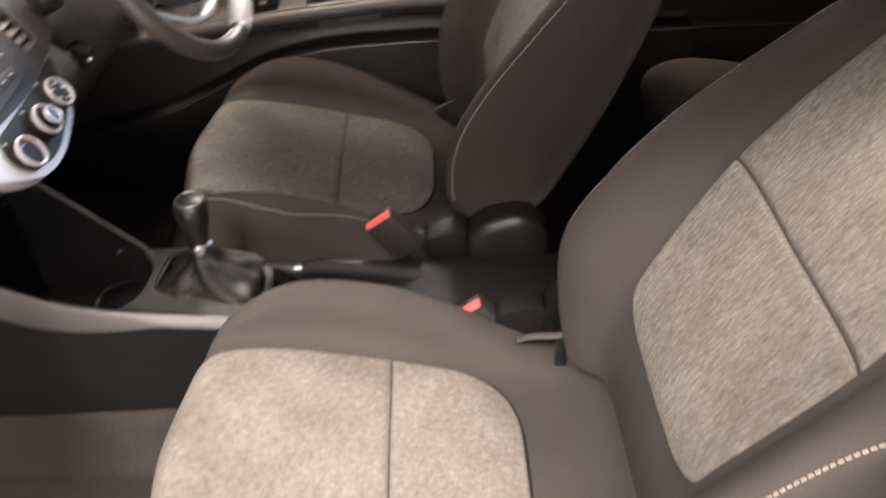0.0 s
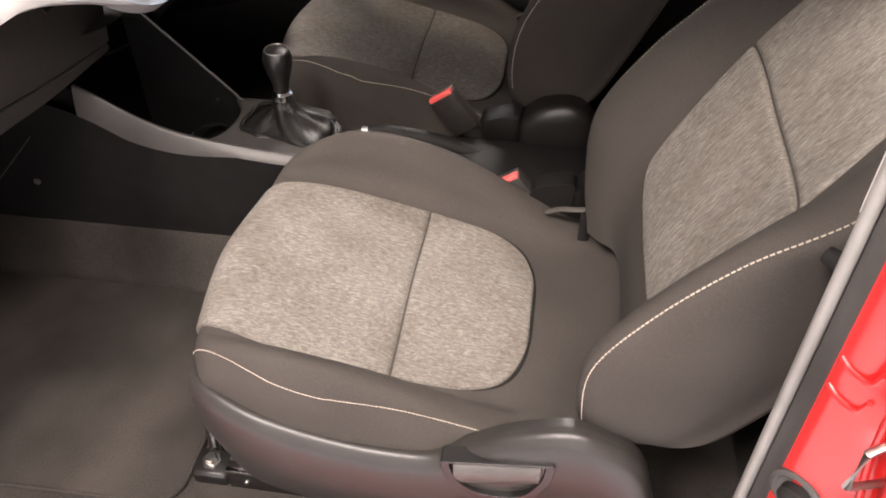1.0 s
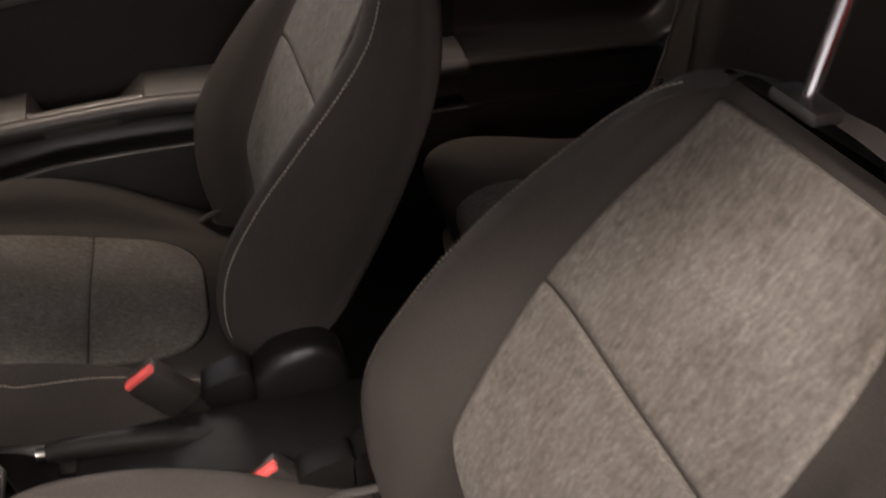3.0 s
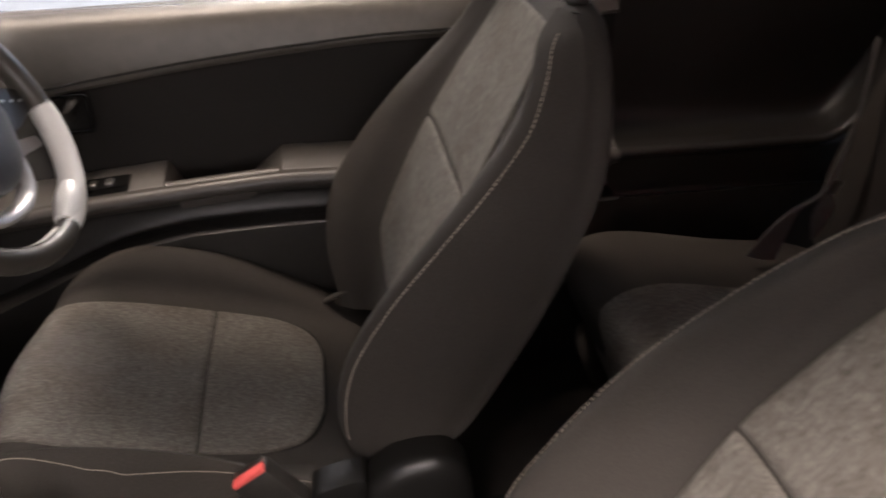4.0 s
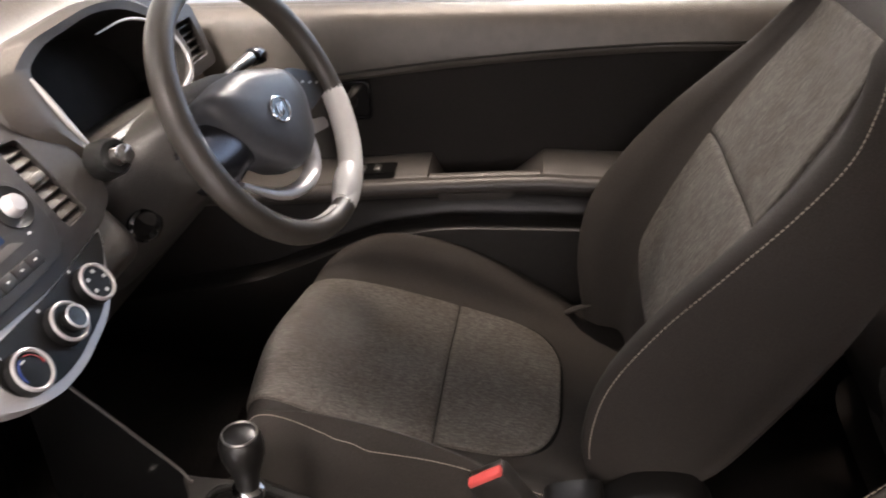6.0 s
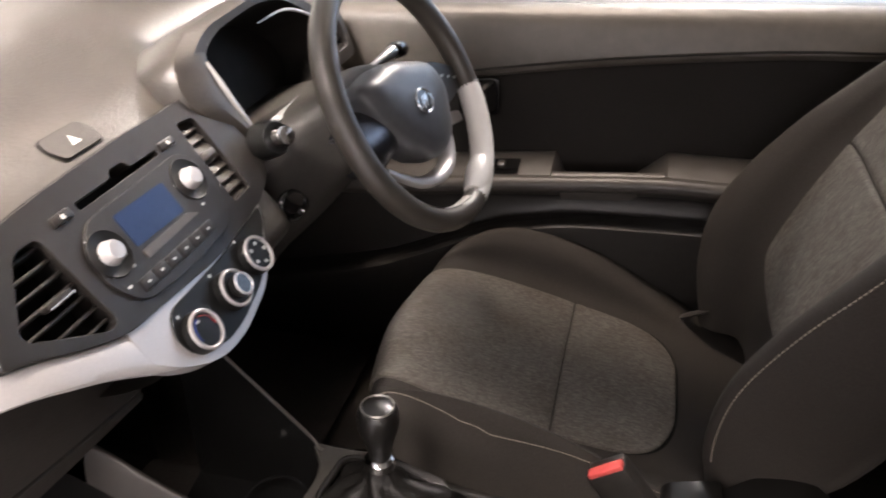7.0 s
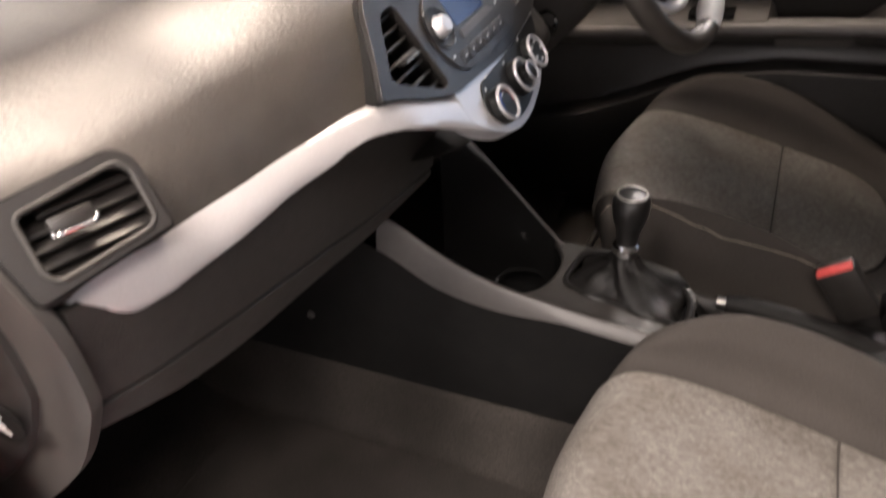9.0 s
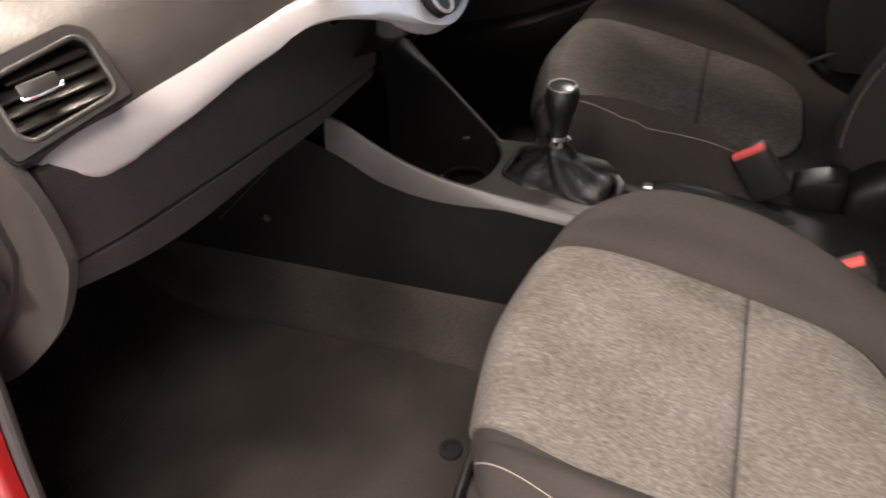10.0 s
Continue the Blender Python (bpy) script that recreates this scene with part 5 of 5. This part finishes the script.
for f, r, z in ((1, 0.013, 0.657), (0.95, 0.017, 0.648), (0.7, 0.020, 0.640), (0.45, 0.027, 0.630), (0.25, 0.036, 0.621), (0.0, 0.046, 0.612), (0.0, 0.048, 0.597)):
    ringp = []
    for a in np.linspace(0, 2 * math.pi, 96, endpoint=False):
        k = 1 + (0.42 * (abs(math.sin(2 * a + 0.6 + 1.5 * f)) - 0.6) + 0.22 * (abs(math.sin(3.5 * a + 2 + 3 * f)) - 0.6)) * (math.sin(math.pi * min(1, max(0, (z - 0.602) / 0.055)))) * (1.0 if z > 0.6 else 0.1)
        sq = (abs(math.cos(a)) ** 4 + abs(math.sin(a)) ** 4) ** -0.25 if f < 0.5 else 1
        ringp.append((-0.318 + 0.010 * (1 - f) + 1.52 * r * k * sq * math.cos(a) * (1 if f < 0.5 else 0.8), 0.857 + 0.014 * f + r * k * sq * math.sin(a) * 1.08 - 0.2 * (1 - f) * r * math.cos(a), z))
    rows.append(ringp)
rows = np.array(rows)
rows = np.stack([catmull(rows[:, j], 24) for j in range(rows.shape[1])], 1)
part("boot", grid_bm(list(rows), closed=True), M_LEATHER, lever, "creased black leatherette boot")

brake = thing("handbrake", (0.0, 0.90, 0.52), "dark plastic handbrake lever between the seats", "handbrake")
part("grip", tube([(-0.185, 0.905, 0.578), (-0.15, 0.905, 0.578), (-0.06, 0.903, 0.566), (0.02, 0.90, 0.545), (0.1, 0.90, 0.52)], [0.012, 0.015, 0.016, 0.013, 0.015], 12, 30), M_DARK, brake, "black moulded grip")
part("button", tube([(-0.197, 0.905, 0.578), (-0.183, 0.905, 0.578)], 0.008, 12), M_STEEL, brake, "steel release button")

# ---- driver door ----
door = thing("driver_door", (-0.1, 1.5, 0.3), "dark driver door trim with armrest and pocket", "car door")
DX = np.linspace(-1.2, 0.56, 90)


def along(x, pts):
    return float(np.interp(x, [p[0] for p in pts], [p[1] for p in pts]))


ZL = catmull([(-1.2, 0.74), (-0.75, 0.83), (-0.45, 0.880), (-0.36, 0.897), (-0.12, 0.932), (0.13, 0.957), (0.30, 0.965), (0.56, 0.99)], 60)
ZA = catmull([(-1.2, 0.70), (-0.60, 0.735), (-0.43, 0.749), (-0.33, 0.761), (-0.217, 0.772), (-0.03, 0.787), (0.09, 0.787), (0.56, 0.79)], 60)
ZP = catmull([(-1.2, 0.42), (-0.6, 0.54), (-0.45, 0.59), (-0.38, 0.622), (-0.30, 0.655), (-0.23, 0.671), (-0.15, 0.683), (0.07, 0.690), (0.56, 0.69)], 60)


def door_sheet(name, section, material, label, n=16, xs=DX):
    return part(name, thick_grid([[(x, y, z) for y, z in catmull(section(x), n)] for x in xs], 0.02, (0, 1, 0)), material, door, label)


def sec_upper(x):
    s, z = 0.032 * (x + 0.45) - 0.022, along(x, ZL)
    return [(1.60, 1.036 + s), (1.578, 1.037 + s), (1.560, 1.030 + s), (1.548, 1.012 + s), (1.540, 0.5 * (1.0 + z)), (1.538, z + 0.012), (1.547, z + 0.002)]


def sec_insert(x):
    z, a = along(x, ZL), along(x, ZA)
    return [(1.549, z + 0.004), (1.555, z - 0.01), (1.557, 0.5 * (z + a)), (1.554, a + 0.004), (1.56, a - 0.06)]


def sec_arm(x):
    a = along(x, ZA)
    d = 0.05 * max(0.0, min(1.0, (x + 0.207) / 0.018, (-0.018 - x) / 0.055))
    return [(1.556, a - d * 0.9), (1.545, a + 0.002 - d), (1.51, a - 0.003 - d), (1.484, a - 0.010 - d), (1.478, a - 0.012 - 0.1 * d), (1.466, a - 0.013), (1.458, a - 0.022), (1.461, a - 0.034), (1.475, a - 0.042), (1.498, a - 0.058)]


def sec_low(x):
    a, p = along(x, ZA), along(x, ZP)
    return [(1.497, a - 0.057), (1.505, a - 0.065), (1.503, p + 0.012), (1.494, p + 0.002), (1.462, p + 0.003), (1.446, p - 0.001), (1.443, p - 0.012), (1.45, 0.5 * p + 0.2), (1.47, 0.40), (1.50, 0.30)]


door_sheet("upper_trim", sec_upper, M_DOOR, "grained grey upper door trim")
door_sheet("insert_panel", sec_insert, M_CLOTH, "black cloth door insert", 10)
door_sheet("armrest", sec_arm, M_GREY, "grey plastic armrest with a pull recess", 40, np.linspace(-1.0, 0.56, 220))
door_sheet("door_pocket", sec_low, M_POCKET, "dark plastic door pocket", 40)
part("trim_groove", tube([(x, 1.5372, along(x, ZL) + 0.018) for x in np.linspace(-1.0, 0.5, 40)], 0.0022, 6), M_DARK, door, "fine seam in the upper trim")
part("window", box((-0.3, 1.583, 1.235), (1.7, 0.004, 0.42), 0), M_GLASS, door, "clear side window").visible_shadow = False
hf = Face((-0.348, 1.552, 0.867), (0, 0, 1), (0, -1, 0))
ho = round_poly([(-0.036, 0.030), (0.036, 0.036), (0.038, -0.034), (-0.036, -0.037)], 0.012)
hs = bevelled(part("handle_recess", hf.plate(ho, -0.004, 0.006, [[(a * 0.82, b * 0.82) for a, b in ho]]), M_GLOSS, door, "black handle recess"), 0.002)
part("recess_back", hf.plate([(a * 0.83, b * 0.83) for a, b in ho], -0.008, -0.003), M_DARK, hs)
part("door_handle", tube([(-0.330, 1.552, 0.893), (-0.336, 1.540, 0.889), (-0.343, 1.537, 0.876), (-0.345, 1.542, 0.858)], [0.007, 0.010, 0.012, 0.009], 12, 14, 0.6), M_PLASTIC, hs, "dark inner door handle")
sf = Face((-0.295, 1.50, 0.763), (0, 1, 0), (0, -0.05, 1))
sf.u = Vector((1, 0, 0.1)).normalized()
sw = part("window_switch", sf.plate(round_poly([(-0.05, 0.022), (0.03, 0.022), (0.03, -0.02), (-0.05, -0.02)], 0.008), -0.010, 0.0015), M_GLOSS, door, "black window switch panel")
for a in (-0.028, -0.002):
    part("switch", sf.block(a, 0.0, 0.003, (0.012, 0.018, 0.005), 0.002), M_STEEL, sw, "window switch")

# ---- rear ----
rear = thing("rear_bench", (0.8, CY, 0.3), "dark grey fabric rear bench", "rear seat")


def bench(y0, y1, secs, n=24):
    """A padded cushion between two planes: sections of (x, z) pulled in at the ends."""
    rows = []
    c = catmull(secs + secs[:1], 48)[:-1]
    mid = c.mean(0)
    for f in np.linspace(0, 1, n):
        e = min(f, 1 - f) * (y1 - y0)
        k = 1 - 0.22 * math.exp(-e / 0.02) - 0.05 * math.exp(-e / 0.08)
        rows.append([(mid[0] + (x - mid[0]) * k, y0 + (y1 - y0) * f, mid[1] + (z - mid[1]) * k) for x, z in c])
    return grid_bm(rows, closed=True, cap=True)


for y0, y1 in ((0.27, 0.868), (0.872, 1.455)):
    part("cushion", bench(y0, y1, [(0.53, 0.455), (0.452, 0.565), (0.458, 0.625), (0.55, 0.646), (0.75, 0.610), (0.95, 0.575), (1.0, 0.5), (0.75, 0.42), (0.5, 0.40)]), M_FABRIC, rear, "dark fabric bench cushion")
    part("cushion_panel", bench(y0 + 0.1, y1 - 0.185, [(0.47, 0.53), (0.446, 0.565), (0.454, 0.630), (0.55, 0.652), (0.75, 0.616), (0.95, 0.578), (0.96, 0.58), (0.7, 0.55), (0.5, 0.50)]), M_INSERT, rear, "heathered bench panel")
    part("backrest", bench(y0, y1, [(0.93, 0.58), (0.94, 0.7), (1.02, 0.95), (1.08, 1.1), (1.13, 1.14), (1.18, 1.1), (1.12, 0.8), (1.04, 0.55)]), M_FABRIC, rear, "dark fabric bench backrest")
belt = thing("rear_seat_belt", (0.8, 1.36, 0.62), "grey seat belt webbing lying on the rear bench", "seat belt")
edge_a = catmull([(0.750, 1.318, 0.632), (0.782, 1.322, 0.676), (0.822, 1.328, 0.708), (0.872, 1.333, 0.735), (0.890, 1.336, 0.785), (0.918, 1.36, 0.862), (0.96, 1.42, 0.97)], 32)
edge_b = catmull([(0.818, 1.336, 0.606), (0.832, 1.340, 0.655), (0.846, 1.342, 0.700), (0.880, 1.344, 0.728), (0.900, 1.348, 0.780), (0.930, 1.372, 0.855), (0.975, 1.432, 0.962)], 32)
part("webbing", thick_grid([[a, 0.5 * (a + b) + (0, -0.006, 0), b] for a, b in zip(edge_a, edge_b)], 0.002, (0, 1, 0)), M_BELT, belt, "grey webbing")
edge_a = catmull([(0.880, 1.338, 0.640), (0.868, 1.336, 0.690), (0.878, 1.336, 0.728)], 14)
edge_b = catmull([(0.893, 1.346, 0.645), (0.912, 1.344, 0.695), (0.892, 1.342, 0.730)], 14)
part("folded_webbing", thick_grid([[a, 0.5 * (a + b) + (0, -0.005, 0), b] for a, b in zip(edge_a, edge_b)], 0.002, (0, 1, 0)), M_BELT, belt, "folded grey webbing")
part("tongue", box((0.894, 1.334, 0.744), (0.014, 0.006, 0.026), 0.003, pose(0, 0, 0, 0, 20, 0)), M_STEEL, belt, "steel belt tongue")

rt = thing("rear_side_trim", (0.9, 1.52, 0.3), "dark plastic rear side panel with an armrest ledge", "side panel")
RS = []
for x in np.linspace(0.5, 1.3, 60):
    up = 0.22 * max(0.0, (x - 0.96) / 0.16) ** 2 if x > 0.96 else 0.0
    up = min(up, 0.3)
    RS.append([(x, y, z) for y, z in catmull([(1.56, 1.06), (1.575, 1.0), (1.575, 0.84 + up * 0.7), (1.565, 0.785 + up), (1.53, 0.768 + up), (1.498, 0.763 + up), (1.492, 0.750 + up * 0.8), (1.505, 0.735 + up * 0.7), (1.505, 0.67), (1.49, 0.655), (1.50, 0.5), (1.50, 0.30)], 60)])
part("side_moulding", thick_grid(RS, 0.02, (0, 1, 0)), M_SHIELD, rt, "dark plastic moulding")
part("quarter_trim", box((1.05, 1.56, 1.26), (1.1, 0.04, 0.42), 0.01), M_DARK, rt, "dark quarter trim")

# ---- door opening on the passenger side ----
jam = thing("door_pillar", (0.40, 0.17, 0.3), "red painted door pillar with rubber seal and pale trim", "door pillar")
PIL = catmull([(0.339, 0.207), (0.350, 0.230), (0.366, 0.250), (0.40, 0.262), (0.56, 0.262), (1.3, 0.25)], 26)
part("lower_trim", grid_bm([[(x, y, z) for x, y in PIL] for z in np.linspace(0.3, 1.03, 8)]), M_PLASTIC, jam, "dark lower pillar trim")
part("upper_trim", thick_grid([[(x - 0.002, y + 0.003, z + max(0.0, 0.05 - 1.5 * max(0, x - 0.366)) * (1 if k == 0 else 0)) for x, y in PIL[:18]] for k, z in enumerate((0.985, 1.06, 1.2, 1.46))], 0.004, (0, 1, 0)), M_WHITEPOST, jam, "pale upper pillar trim")
part("seal", tube([(0.337, 0.200, z) for z in np.linspace(0.3, 1.46, 12)], 0.0054, 12), M_SEAL, jam, "grey rubber door seal")
part("seal_lip", grid_bm([[(x, y, z) for x, y in catmull([(0.342, 0.196), (0.344, 0.187), (0.345, 0.176), (0.346, 0.170)], 8)] for z in np.linspace(0.3, 1.46, 10)]), M_RUBBER, jam, "rubber seal flange")
jamb = [(0.345, 0.172), (0.353, 0.160), (0.372, 0.142), (0.386, 0.120), (0.392, 0.098), (0.400, 0.084), (0.427, 0.074), (0.51, 0.057), (1.4, 0.04)]
rows = []
for z in np.linspace(0.25, 1.46, 180):
    row = []
    for k, (x, y) in enumerate(catmull(jamb, 48)):
        dent = 0.009 * math.exp(-((z - 0.965 + 0.6 * (y - 0.14)) / 0.028) ** 4) * math.exp(-((y - 0.138) / 0.014) ** 4) + 0.008 * math.exp(-((z - 0.85) / 0.045) ** 4) * math.exp(-((y - 0.125) / 0.018) ** 4)
        row.append((x + dent, y + 0.4 * dent, z))
    rows.append(row)
part("painted_jamb", grid_bm(rows), M_RED, jam, "gloss red painted jamb")
part("latch_striker", tube([(0.400, 0.125, 0.915), (0.372, 0.117, 0.915), (0.361, 0.112, 0.912), (0.360, 0.112, 0.870), (0.372, 0.117, 0.866), (0.400, 0.125, 0.866)], 0.0032, 10), M_STEEL, jam, "pale steel door striker")
part("striker_plate", box((0.393, 0.125, 0.890), (0.006, 0.045, 0.080), 0.003, pose(0, 0, 0, 0, 0, -20)), M_RED, jam, "painted striker plate")
for z, w in ((0.942, 0.034), (0.912, 0.040)):
    part("pressed_rib", tube([(0.346, 0.169, z), (0.352, 0.160, z - 0.004), (0.362, 0.150, z - 0.004), (0.366, 0.146, z + 0.010)], 0.0022, 8, 18), M_RED, jam, "pressed red rib")
part("seam_bead", tube([(0.3885, 0.118, 0.80), (0.380, 0.131, 0.86), (0.376, 0.136, 0.93), (0.380, 0.131, 1.02)], 0.003, 8, 30), M_RED, jam, "painted seam bead")
part("stop_seat", revolve([(0.024, -0.004), (0.024, 0.003), (0.020, 0.005), (0.017, 0.002), (0.0, 0.002)], (0.3585, 0.1575, 0.782), (-0.7, -0.7, 0)), M_RUBBER, jam, "grey rubber seat round the stop")
part("rubber_stop", revolve([(0.014, 0), (0.013, 0.01), (0.006, 0.014), (0.0, 0.014)], (0.359, 0.157, 0.782), (-0.7, -0.7, 0)), M_DARK, jam, "black rubber stop")
part("belt_guide", tube([(0.362, 0.248, 0.953), (0.350, 0.262, 0.953)], [0.010, 0.007], 12), M_DARK, jam, "black belt guide knob")
part("door_sill", box((-0.35, 0.15, 0.245), (1.3, 0.12, 0.10), 0.02), M_RED, car, "red painted door sill")
line = catmull([(-0.60, 1.05), (-0.62, 0.95), (-0.65, 0.79), (-0.69, 0.62), (-0.715, 0.45), (-0.70, 0.33)], 24)
part("front_jamb", grid_bm([[(x + dx, y, z) for dx, y in catmull([(0.0, 0.200), (-0.004, 0.185), (-0.02, 0.165), (-0.035, 0.135), (-0.05, 0.09), (-0.15, 0.05), (-0.4, 0.04)], 24)] for x, z in line]), M_RED, car, "gloss red front door jamb")
part("front_seal", tube([(x + 0.003, 0.208, z) for x, z in line], 0.007, 10), M_RUBBER, car, "grey rubber door seal")
